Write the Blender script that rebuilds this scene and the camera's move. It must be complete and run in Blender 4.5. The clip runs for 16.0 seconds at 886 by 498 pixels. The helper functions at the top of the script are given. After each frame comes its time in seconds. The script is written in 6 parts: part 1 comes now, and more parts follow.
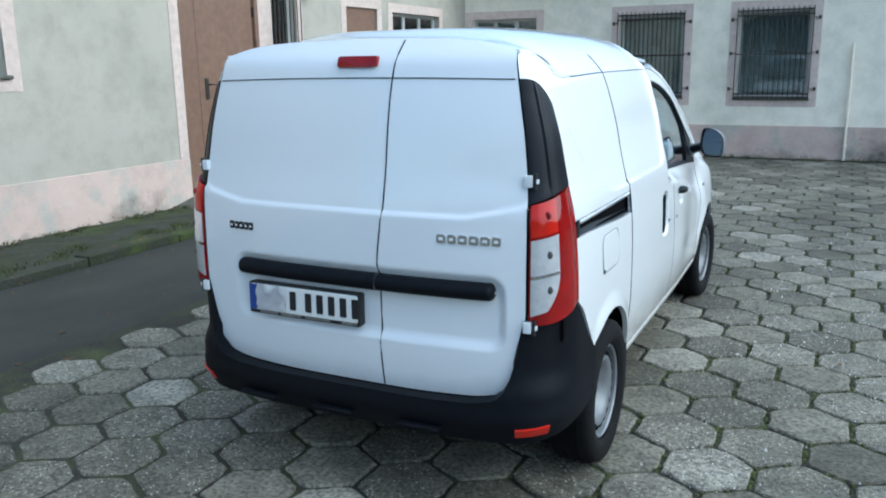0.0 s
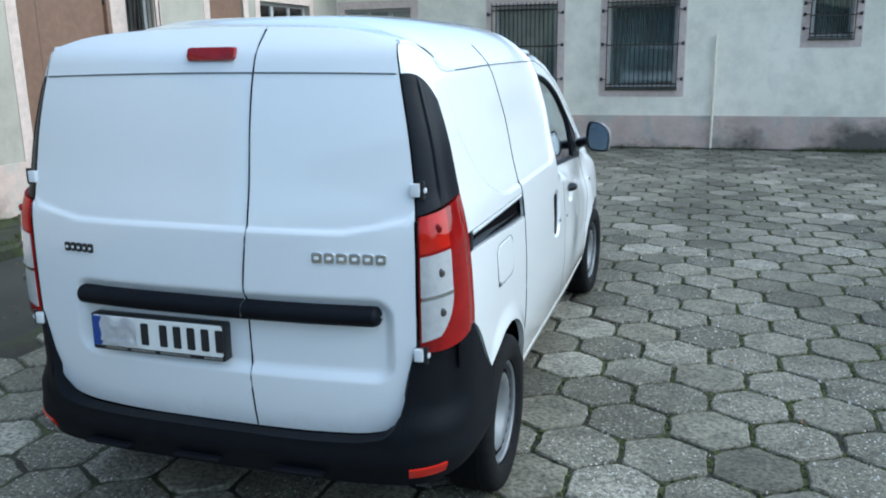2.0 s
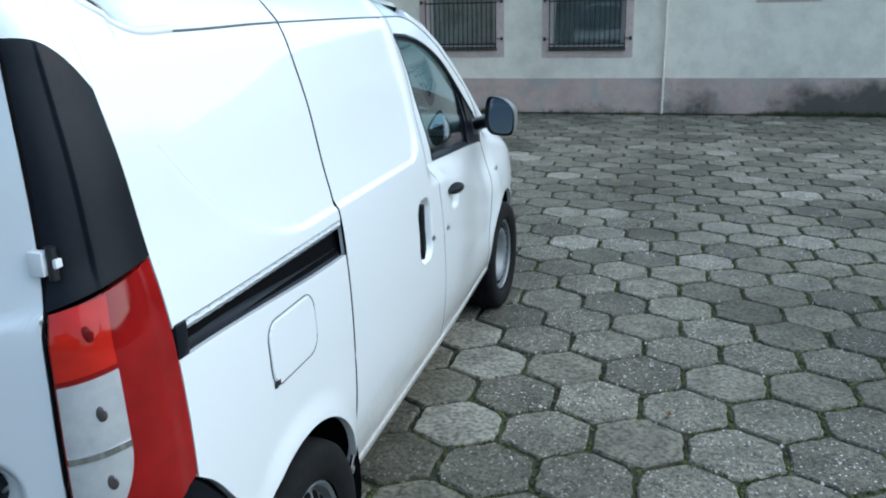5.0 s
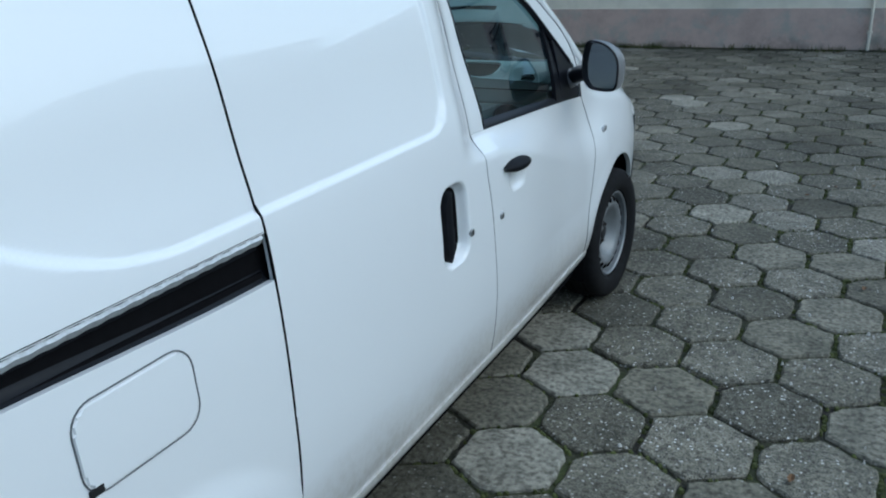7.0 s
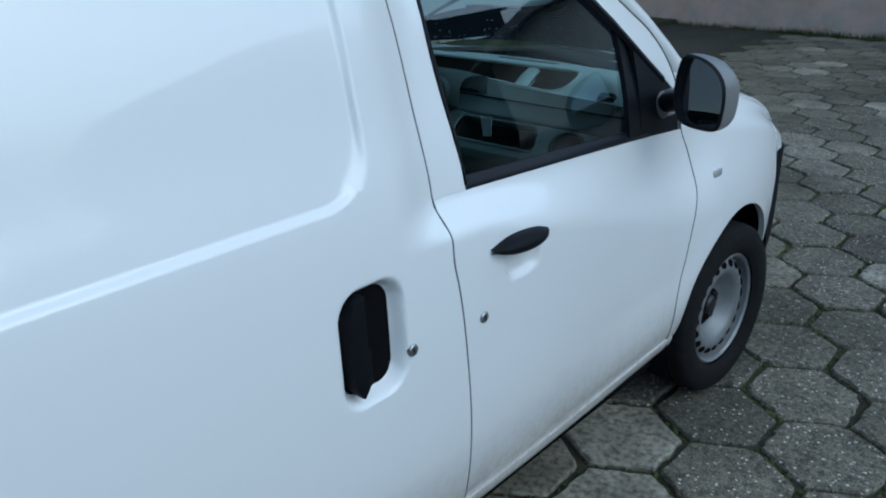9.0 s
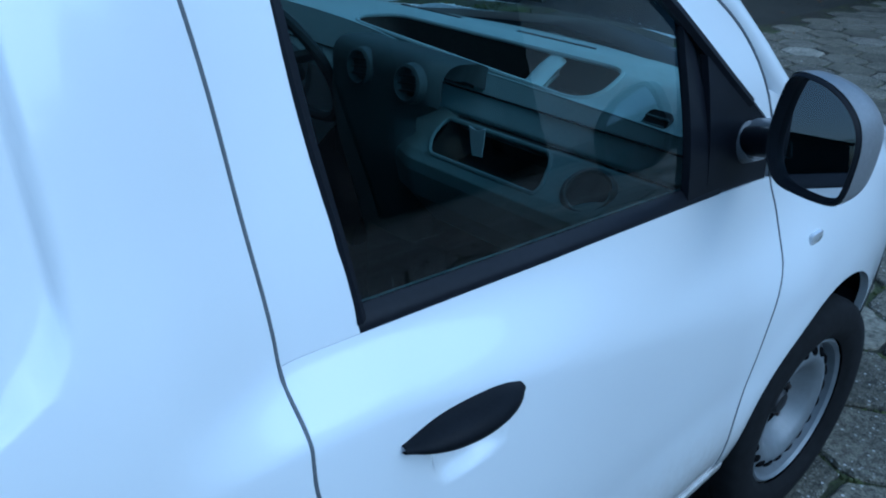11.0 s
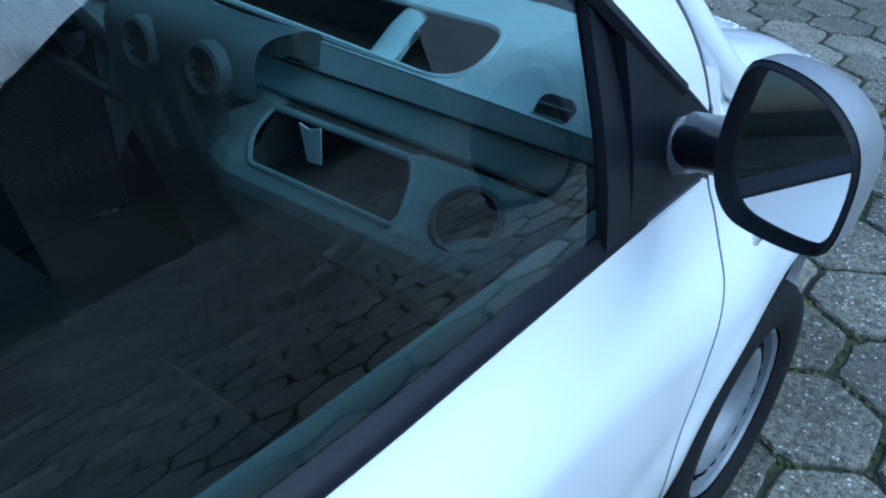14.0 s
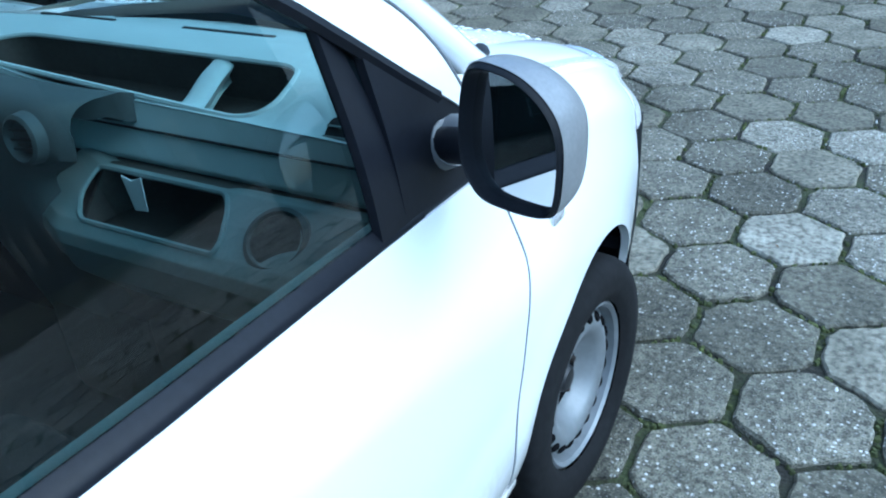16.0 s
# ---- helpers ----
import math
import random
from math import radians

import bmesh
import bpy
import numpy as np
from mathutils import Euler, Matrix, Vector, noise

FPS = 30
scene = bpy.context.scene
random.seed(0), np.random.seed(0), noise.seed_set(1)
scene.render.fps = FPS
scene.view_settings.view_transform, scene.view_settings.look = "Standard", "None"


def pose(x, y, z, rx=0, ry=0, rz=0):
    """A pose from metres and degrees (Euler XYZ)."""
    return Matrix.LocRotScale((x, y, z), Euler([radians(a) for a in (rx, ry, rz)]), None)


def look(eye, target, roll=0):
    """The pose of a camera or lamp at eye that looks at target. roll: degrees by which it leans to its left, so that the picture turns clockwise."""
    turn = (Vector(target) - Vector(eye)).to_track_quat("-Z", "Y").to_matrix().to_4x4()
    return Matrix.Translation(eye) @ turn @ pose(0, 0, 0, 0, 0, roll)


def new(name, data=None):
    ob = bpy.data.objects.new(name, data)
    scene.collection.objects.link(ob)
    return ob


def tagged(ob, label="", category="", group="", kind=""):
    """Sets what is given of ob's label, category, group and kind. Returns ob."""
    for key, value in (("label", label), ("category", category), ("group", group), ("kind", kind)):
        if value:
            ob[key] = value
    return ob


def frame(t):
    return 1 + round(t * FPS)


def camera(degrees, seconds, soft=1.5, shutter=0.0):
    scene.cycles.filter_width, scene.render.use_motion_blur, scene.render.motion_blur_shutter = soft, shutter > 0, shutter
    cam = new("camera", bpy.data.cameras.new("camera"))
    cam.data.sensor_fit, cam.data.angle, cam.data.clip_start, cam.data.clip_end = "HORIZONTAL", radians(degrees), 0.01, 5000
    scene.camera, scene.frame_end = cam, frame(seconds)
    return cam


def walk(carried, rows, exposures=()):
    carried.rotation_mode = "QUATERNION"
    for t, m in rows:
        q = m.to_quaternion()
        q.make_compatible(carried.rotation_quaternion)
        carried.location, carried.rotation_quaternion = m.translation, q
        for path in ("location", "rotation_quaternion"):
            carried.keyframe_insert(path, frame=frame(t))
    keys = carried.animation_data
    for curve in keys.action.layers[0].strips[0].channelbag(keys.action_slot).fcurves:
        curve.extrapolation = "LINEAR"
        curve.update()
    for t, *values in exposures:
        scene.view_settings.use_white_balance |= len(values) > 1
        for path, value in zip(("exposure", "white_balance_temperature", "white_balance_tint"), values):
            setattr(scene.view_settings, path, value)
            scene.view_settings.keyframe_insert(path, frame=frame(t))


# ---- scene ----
cam = camera(57.2, 16.0, soft=2.0)
PATH = [
    (0, (1.708, -2.53, 1.697), (0.843, -0.781, 1.256), -0.8),
    (0.5, (1.714, -2.523, 1.698), (0.843, -0.777, 1.261), -1.2),
    (1, (1.717, -2.493, 1.695), (0.878, -0.733, 1.251), -1.8),
    (1.5, (1.669, -2.375, 1.692), (0.911, -0.597, 1.179), -1.7),
    (2, (1.56, -2.196, 1.702), (0.968, -0.343, 1.236), -0.9),
    (2.5, (1.515, -2.012, 1.686), (1.023, -0.134, 1.204), -2.7),
    (3, (1.566, -1.76, 1.686), (1.037, 0.103, 1.188), -1.9),
    (3.5, (1.617, -1.557, 1.681), (1.099, 0.296, 1.135), -2.3),
    (4, (1.598, -1.322, 1.674), (1.142, 0.546, 1.123), -1.2),
    (4.2, (1.601, -1.236, 1.674), (1.171, 0.64, 1.127), -1.4),
    (6.3, (1.832, -0.359, 1.665), (1.176, 1.407, 0.993), -1.1),
    (6.5, (1.806, -0.266, 1.662), (1.134, 1.482, 0.96), -1.3),
    (7, (1.862, -0.045, 1.638), (0.972, 1.604, 0.937), -2.5),
    (7.5, (1.967, 0.23, 1.658), (1.018, 1.816, 0.895), -1.8),
    (8, (1.946, 0.454, 1.626), (1.003, 2.024, 0.823), -1.3),
    (8.5, (1.865, 0.708, 1.646), (0.826, 2.209, 0.829), -0.9),
    (9, (1.846, 0.986, 1.621), (0.6, 2.355, 0.862), -1.1),
    (9.2, (1.845, 1.12, 1.624), (0.526, 2.403, 0.84), 0.6),
    (11.3, (1.378, 1.845, 1.572), (0.094, 3.066, 0.644), 2.2),
    (11.5, (1.402, 1.925, 1.62), (0.055, 3.049, 0.66), 1.0),
    (12, (1.346, 1.989, 1.613), (-0.036, 3.149, 0.75), 1.2),
    (12.5, (1.281, 2.034, 1.62), (-0.048, 3.211, 0.7), 1.6),
    (13, (1.201, 2.082, 1.598), (-0.014, 3.292, 0.569), 3.3),
    (13.5, (1.132, 2.155, 1.57), (0.048, 3.425, 0.469), 2.4),
    (14, (1.121, 2.168, 1.566), (0.098, 3.487, 0.466), 1.0),
    (14.5, (1.118, 2.193, 1.548), (0.269, 3.583, 0.387), 1.2),
    (15, (1.186, 2.188, 1.583), (0.317, 3.563, 0.42), -1.9),
    (15.5, (1.272, 2.175, 1.569), (0.488, 3.642, 0.458), -3.5),
    (16, (1.335, 2.143, 1.589), (0.446, 3.614, 0.567), -4.4),
]
EXPOSURES = [(0, 0.82, 5500, -3), (4.2, 0.72, 5500, -3), (6.3, 0.05, 5400, -4), (7.4, -0.12, 5300, -4), (9.2, -0.27, 5100, -4), (11.3, -0.22, 4100, -5), (13.2, 0.06, 4150, -5), (14.5, 0.95, 4500, -4), (16, 1.2, 4650, -6)]
walk(cam, [(t, look(e, g, r)) for t, e, g, r in PATH], EXPOSURES)

# ---- world and light: a pale veiled sky, the sun wide and soft ----
SUN_ELEV, SUN_AZ = 42.0, 10.0
world = bpy.data.worlds.new("sky")
scene.world = world
world.use_nodes = True
wn = world.node_tree
sky = wn.nodes.new("ShaderNodeTexSky")
sky.sky_type = "NISHITA"
sky.sun_disc = False
sky.sun_elevation = radians(SUN_ELEV)
sky.sun_rotation = radians(90 - SUN_AZ)
sky.air_density, sky.dust_density, sky.ozone_density = 1.0, 2.2, 1.2
wn.nodes["Background"].inputs["Strength"].default_value = 0.15
wn.links.new(sky.outputs[0], wn.nodes["Background"].inputs["Color"])
sun = new("sun", bpy.data.lights.new("sun", "SUN"))
sun.data.energy, sun.data.angle, sun.data.color = 1.5, radians(128), (1.0, 0.985, 0.965)
sun.matrix_world = look((0, 0, 0), (-math.cos(radians(SUN_AZ)) * math.cos(radians(SUN_ELEV)), -math.sin(radians(SUN_AZ)) * math.cos(radians(SUN_ELEV)), -math.sin(radians(SUN_ELEV))))


# ---- materials ----
def material(name):
    m = bpy.data.materials.new(name)
    m.use_nodes = True
    return m, m.node_tree.nodes, m.node_tree.links, m.node_tree.nodes["Principled BSDF"]


def noise_node(nodes, links, scale, detail=4.0, rough=0.6, coords="Object"):
    tc = nodes.new("ShaderNodeTexCoord")
    n = nodes.new("ShaderNodeTexNoise")
    n.inputs["Scale"].default_value, n.inputs["Detail"].default_value, n.inputs["Roughness"].default_value = scale, detail, rough
    links.new(tc.outputs[coords], n.inputs["Vector"])
    return n


def ramp(nodes, links, source, stops):
    r = nodes.new("ShaderNodeValToRGB")
    el = r.color_ramp.elements
    while len(el) < len(stops):
        el.new(0.5)
    for e, (p, c) in zip(el, stops):
        e.position, e.color = p, (*c, 1) if len(c) == 3 else c
    links.new(source, r.inputs[0])
    return r


def mix(nodes, links, fac, a, b, mode="MIX"):
    m = nodes.new("ShaderNodeMix")
    m.data_type, m.blend_type = "RGBA", mode
    for sock, val in ((m.inputs[0], fac), (m.inputs[6], a), (m.inputs[7], b)):
        if isinstance(val, bpy.types.NodeSocket):
            links.new(val, sock)
        elif isinstance(val, (int, float)):
            sock.default_value = val
        else:
            sock.default_value = (*val, 1)
    return m.outputs[2]


def bump(nodes, links, height, strength, distance, bsdf):
    b = nodes.new("ShaderNodeBump")
    b.inputs["Strength"].default_value, b.inputs["Distance"].default_value = strength, distance
    links.new(height, b.inputs["Height"])
    links.new(b.outputs[0], bsdf.inputs["Normal"])


def simple(name, color, rough=0.5, metal=0.0, grain=0.12, scale=60.0, relief=0.0, coat=0.0):
    m, n, l, b = material(name)
    a = noise_node(n, l, scale)
    c = noise_node(n, l, scale * 0.07, 3.0)
    dark = tuple(v * (1 - grain) for v in color)
    lite = tuple(min(1, v * (1 + grain)) for v in color)
    r1 = ramp(n, l, a.outputs[0], [(0.3, dark), (0.7, lite)])
    r2 = ramp(n, l, c.outputs[0], [(0.35, (1 - grain,) * 3), (0.65, (1, 1, 1))])
    l.new(mix(n, l, 1.0, r1.outputs[0], r2.outputs[0], "MULTIPLY"), b.inputs["Base Color"])
    b.inputs["Roughness"].default_value, b.inputs["Metallic"].default_value = rough, metal
    b.inputs["Coat Weight"].default_value = coat
    b.inputs["Coat Roughness"].default_value = 0.05
    if relief:
        bump(n, l, a.outputs[0], relief, 0.002, b)
    return m


def paint_material():
    m, n, l, b = material("white_paint")
    a = noise_node(n, l, 2.2, 5.0)
    dust = noise_node(n, l, 38.0, 6.0, 0.7)
    tc = n.new("ShaderNodeTexCoord")
    sep = n.new("ShaderNodeSeparateXYZ")
    l.new(tc.outputs["Object"], sep.inputs[0])
    # road dirt thrown up along the sill, ragged at its top
    m1 = n.new("ShaderNodeMath")
    m1.operation = "MULTIPLY_ADD"
    l.new(a.outputs[0], m1.inputs[0])
    m1.inputs[1].default_value = 0.22
    l.new(sep.outputs["Z"], m1.inputs[2])
    dirt = ramp(n, l, m1.outputs[0], [(0.45, (0.8, 0.8, 0.8)), (0.66, (0, 0, 0))])
    speck = ramp(n, l, dust.outputs[0], [(0.40, (0.62, 0.62, 0.62)), (0.62, (1, 1, 1))])
    fac = mix(n, l, 1.0, dirt.outputs[0], speck.outputs[0], "MULTIPLY")
    l.new(mix(n, l, fac, (0.80, 0.815, 0.83), (0.40, 0.36, 0.30)), b.inputs["Base Color"])
    b.inputs["Roughness"].default_value = 0.35
    b.inputs["Coat Weight"].default_value = 1.0
    b.inputs["Coat Roughness"].default_value = 0.006
    b.inputs["Coat IOR"].default_value = 1.52
    return m


def wet_paint_material():
    m, n, l, b = material("frosted_white_paint")
    a = noise_node(n, l, 160.0, 3.0)
    r = ramp(n, l, a.outputs[0], [(0.45, (0.72, 0.74, 0.77)), (0.62, (0.88, 0.89, 0.9))])
    l.new(r.outputs[0], b.inputs["Base Color"])
    b.inputs["Roughness"].default_value = 0.3
    b.inputs["Coat Weight"].default_value = 0.8
    bump(n, l, a.outputs[0], 0.5, 0.003, b)
    return m


def glass_material(name, tint, clear=0.92):
    m, n, l, b = material(name)
    out = n["Material Output"]
    tr = n.new("ShaderNodeBsdfTransparent")
    tr.inputs[0].default_value = (*tint, 1)
    gl = n.new("ShaderNodeBsdfGlossy")
    gl.inputs["Roughness"].default_value = 0.0
    fr = n.new("ShaderNodeFresnel")
    fr.inputs[0].default_value = 1.52
    gain = n.new("ShaderNodeMath")
    gain.operation = "MULTIPLY"
    gain.use_clamp = True
    gain.inputs[1].default_value = 2.05
    l.new(fr.outputs[0], gain.inputs[0])
    mx = n.new("ShaderNodeMixShader")
    l.new(gain.outputs[0], mx.inputs[0])
    l.new(tr.outputs[0], mx.inputs[1])
    l.new(gl.outputs[0], mx.inputs[2])
    l.new(mx.outputs[0], out.inputs[0])
    return m


def lens_material(name, color, rough=0.08):
    m, n, l, b = material(name)
    a = noise_node(n, l, 9.0, 2.0)
    r = ramp(n, l, a.outputs[0], [(0.35, tuple(v * 0.75 for v in color)), (0.65, color)])
    l.new(r.outputs[0], b.inputs["Base Color"])
    b.inputs["Roughness"].default_value = rough
    b.inputs["Specular IOR Level"].default_value = 0.3
    b.inputs["Coat Weight"].default_value = 0.3
    return m


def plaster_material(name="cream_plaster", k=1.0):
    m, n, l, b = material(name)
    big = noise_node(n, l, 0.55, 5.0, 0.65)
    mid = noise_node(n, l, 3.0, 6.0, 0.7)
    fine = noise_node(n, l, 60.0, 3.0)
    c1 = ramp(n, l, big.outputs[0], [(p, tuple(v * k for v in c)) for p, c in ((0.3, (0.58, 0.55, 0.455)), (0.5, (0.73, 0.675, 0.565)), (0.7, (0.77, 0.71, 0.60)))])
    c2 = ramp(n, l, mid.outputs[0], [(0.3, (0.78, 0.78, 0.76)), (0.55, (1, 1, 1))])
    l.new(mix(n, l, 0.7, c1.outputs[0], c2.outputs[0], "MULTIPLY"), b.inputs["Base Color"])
    b.inputs["Roughness"].default_value = 0.9
    bump(n, l, fine.outputs[0], 0.35, 0.004, b)
    return m


def plinth_material():
    m, n, l, b = material("pink_plinth_plaster")
    mid = noise_node(n, l, 1.6, 6.0, 0.7)
    fine = noise_node(n, l, 45.0, 4.0)
    patch = noise_node(n, l, 2.6, 5.0, 0.62)
    c1 = ramp(n, l, mid.outputs[0], [(0.3, (0.42, 0.32, 0.275)), (0.55, (0.58, 0.45, 0.385)), (0.75, (0.62, 0.49, 0.425))])
    # damp rises from the foot, most of all along the eastern stretch
    geo = n.new("ShaderNodeNewGeometry")
    sep = n.new("ShaderNodeSeparateXYZ")
    l.new(geo.outputs["Position"], sep.inputs[0])
    east = n.new("ShaderNodeMapRange")
    east.inputs[1].default_value, east.inputs[2].default_value = 2.9, 3.9
    l.new(sep.outputs["X"], east.inputs[0])
    wide = noise_node(n, l, 1.1, 6.0, 0.65)
    m1 = n.new("ShaderNodeMath")
    m1.operation = "MULTIPLY_ADD"
    l.new(east.outputs[0], m1.inputs[0])
    m1.inputs[1].default_value = 0.20
    l.new(wide.outputs[0], m1.inputs[2])
    m2 = n.new("ShaderNodeMath")
    m2.operation = "MULTIPLY_ADD"
    l.new(sep.outputs["Z"], m2.inputs[0])
    m2.inputs[1].default_value = -0.42
    l.new(m1.outputs[0], m2.inputs[2])
    stain = ramp(n, l, m2.outputs[0], [(0.43, (0, 0, 0)), (0.66, (0.88, 0.88, 0.88))])
    mend = ramp(n, l, patch.outputs[0], [(0.50, (0, 0, 0)), (0.64, (0.75, 0.75, 0.75))])
    c2 = mix(n, l, mend.outputs[0], c1.outputs[0], (0.40, 0.40, 0.35))
    l.new(mix(n, l, stain.outputs[0], c2, (0.060, 0.060, 0.050)), b.inputs["Base Color"])
    b.inputs["Roughness"].default_value = 0.95
    bump(n, l, mix(n, l, 0.5, fine.outputs[0], patch.outputs[0]), 0.6, 0.01, b)
    return m


def paver_material(name="worn_concrete_paver"):
    m, n, l, b = material(name)
    info = n.new("ShaderNodeObjectInfo")
    geo = n.new("ShaderNodeNewGeometry")
    add = n.new("ShaderNodeMath")
    l.new(info.outputs["Random"], add.inputs[0])
    l.new(geo.outputs["Random Per Island"], add.inputs[1])
    frac = n.new("ShaderNodeMath")
    frac.operation = "FRACT"
    l.new(add.outputs[0], frac.inputs[0])
    tone = ramp(n, l, frac.outputs[0], [(0.0, (0.122, 0.114, 0.083)), (0.45, (0.196, 0.183, 0.138)), (0.85, (0.252, 0.236, 0.184)), (1.0, (0.37, 0.35, 0.29))])
    tc = n.new("ShaderNodeTexCoord")
    grain = n.new("ShaderNodeTexNoise")
    grain.inputs["Scale"].default_value, grain.inputs["Detail"].default_value = 48.0, 7.0
    l.new(geo.outputs["Position"], grain.inputs["Vector"])
    blot = n.new("ShaderNodeTexNoise")
    blot.inputs["Scale"].default_value, blot.inputs["Detail"].default_value = 7.0, 5.0
    l.new(geo.outputs["Position"], blot.inputs["Vector"])
    chips = n.new("ShaderNodeTexVoronoi")
    chips.inputs["Scale"].default_value = 62.0
    l.new(geo.outputs["Position"], chips.inputs["Vector"])
    g = ramp(n, l, grain.outputs[0], [(0.34, (0.42, 0.41, 0.40)), (0.5, (0.92, 0.92, 0.92)), (0.66, (1.28, 1.28, 1.28))])
    bl = ramp(n, l, blot.outputs[0], [(0.32, (0.62, 0.63, 0.62)), (0.6, (1, 1, 1))])
    c = mix(n, l, 1.0, tone.outputs[0], g.outputs[0], "MULTIPLY")
    c = mix(n, l, 1.0, c, bl.outputs[0], "MULTIPLY")
    # coarse white stones lie among many small grey ones
    pebble = ramp(n, l, chips.outputs["Distance"], [(0.22, (1, 1, 1)), (0.36, (0, 0, 0))])
    few = ramp(n, l, chips.outputs["Color"], [(0.60, (0, 0, 0)), (0.74, (0.95, 0.95, 0.95))])
    small = n.new("ShaderNodeTexVoronoi")
    small.inputs["Scale"].default_value = 135.0
    l.new(geo.outputs["Position"], small.inputs["Vector"])
    speck = ramp(n, l, small.outputs["Distance"], [(0.25, (1, 1, 1)), (0.45, (0, 0, 0))])
    some = ramp(n, l, small.outputs["Color"], [(0.50, (0, 0, 0)), (0.70, (0.75, 0.75, 0.75))])
    rough_one = n.new("ShaderNodeMath")
    rough_one.operation = "MULTIPLY"
    rough_one.inputs[1].default_value = 7.31
    l.new(frac.outputs[0], rough_one.inputs[0])
    again = n.new("ShaderNodeMath")
    again.operation = "FRACT"
    l.new(rough_one.outputs[0], again.inputs[0])
    worn = ramp(n, l, again.outputs[0], [(0.0, (0.12, 0.12, 0.12)), (0.28, (0.2, 0.2, 0.2)), (0.45, (0.8, 0.8, 0.8)), (1.0, (1, 1, 1))])
    fine = mix(n, l, 1.0, speck.outputs[0], some.outputs[0], "MULTIPLY")
    c = mix(n, l, mix(n, l, 1.0, fine, worn.outputs[0], "MULTIPLY"), c, (0.34, 0.325, 0.29))
    grit = mix(n, l, 1.0, pebble.outputs[0], few.outputs[0], "MULTIPLY")
    c = mix(n, l, mix(n, l, 1.0, grit, worn.outputs[0], "MULTIPLY"), c, (0.72, 0.70, 0.66))
    pits = n.new("ShaderNodeTexNoise")
    pits.inputs["Scale"].default_value, pits.inputs["Detail"].default_value = 190.0, 3.0
    l.new(geo.outputs["Position"], pits.inputs["Vector"])
    pr = ramp(n, l, pits.outputs[0], [(0.40, (0.26, 0.26, 0.25)), (0.50, (1, 1, 1))])
    c = mix(n, l, worn.outputs[0], c, mix(n, l, 1.0, c, pr.outputs[0], "MULTIPLY"))
    stain = n.new("ShaderNodeTexNoise")
    stain.inputs["Scale"].default_value, stain.inputs["Detail"].default_value = 0.9, 5.0
    l.new(geo.outputs["Position"], stain.inputs["Vector"])
    sr = ramp(n, l, stain.outputs[0], [(0.36, (0.62, 0.62, 0.60)), (0.55, (1, 1, 1))])
    c = mix(n, l, 1.0, c, sr.outputs[0], "MULTIPLY")
    l.new(c, b.inputs["Base Color"])
    b.inputs["Roughness"].default_value = 0.85
    bump(n, l, mix(n, l, 0.5, grain.outputs[0], blot.outputs[0]), 1.0, 0.010, b)
    return m


def soil_material():
    m, n, l, b = material("mossy_joint_soil")
    a = noise_node(n, l, 2.3, 6.0)
    f = noise_node(n, l, 70.0, 5.0)
    moss = ramp(n, l, a.outputs[0], [(0.42, (0.030, 0.027, 0.021)), (0.55, (0.045, 0.050, 0.022)), (0.66, (0.070, 0.088, 0.028))])
    g = ramp(n, l, f.outputs[0], [(0.3, (0.5, 0.5, 0.5)), (0.7, (1.3, 1.3, 1.3))])
    l.new(mix(n, l, 1.0, moss.outputs[0], g.outputs[0], "MULTIPLY"), b.inputs["Base Color"])
    b.inputs["Roughness"].default_value = 1.0
    bump(n, l, f.outputs[0], 1.0, 0.012, b)
    return m


def asphalt_material(name, lo, hi):
    m, n, l, b = material(name)
    a = noise_node(n, l, 1.2, 6.0)
    f = noise_node(n, l, 120.0, 4.0)
    c = ramp(n, l, a.outputs[0], [(0.3, lo), (0.7, hi)])
    g = ramp(n, l, f.outputs[0], [(0.3, (0.7, 0.7, 0.7)), (0.7, (1.2, 1.2, 1.2))])
    l.new(mix(n, l, 1.0, c.outputs[0], g.outputs[0], "MULTIPLY"), b.inputs["Base Color"])
    b.inputs["Roughness"].default_value = 0.9
    bump(n, l, f.outputs[0], 0.7, 0.005, b)
    return m


PAINT = paint_material()
WET = wet_paint_material()
BLACK = simple("black_bumper_plastic", (0.006, 0.007, 0.010), 0.55, 0, 0.2, 220.0, 0.12)
BLACK.node_tree.nodes["Principled BSDF"].inputs["Specular IOR Level"].default_value = 0.13
SHELL = simple("satin_grey_mirror_plastic", (0.20, 0.203, 0.21), 0.32, 0, 0.1, 160.0, 0.08)
TRIM = simple("satin_black_trim", (0.009, 0.010, 0.014), 0.36, 0, 0.15, 90.0)
TRIM.node_tree.nodes["Principled BSDF"].inputs["Specular IOR Level"].default_value = 0.17
DEEP = simple("black_gap", (0.008, 0.008, 0.009), 0.9)
RUBBER = simple("tyre_rubber", (0.011, 0.011, 0.012), 0.85, 0, 0.25, 40.0, 0.3)
RUBBER.node_tree.nodes["Principled BSDF"].inputs["Specular IOR Level"].default_value = 0.15
DEEP.node_tree.nodes["Principled BSDF"].inputs["Specular IOR Level"].default_value = 0.0
STEEL = simple("painted_steel_wheel", (0.21, 0.22, 0.23), 0.45, 0.35, 0.12, 25.0)
WORNLIP = simple("worn_bright_metal", (0.66, 0.67, 0.68), 0.42, 0.35, 0.2, 90.0)
CHROME = simple("chrome", (0.75, 0.76, 0.78), 0.12, 1.0, 0.05)
DULLMETAL = simple("bare_metal_rail", (0.42, 0.43, 0.44), 0.35, 0.9, 0.2, 80.0)
RED = lens_material("red_lens", (0.27, 0.008, 0.008))
BRIGHTRED = lens_material("bright_red_lens", (0.58, 0.022, 0.012))
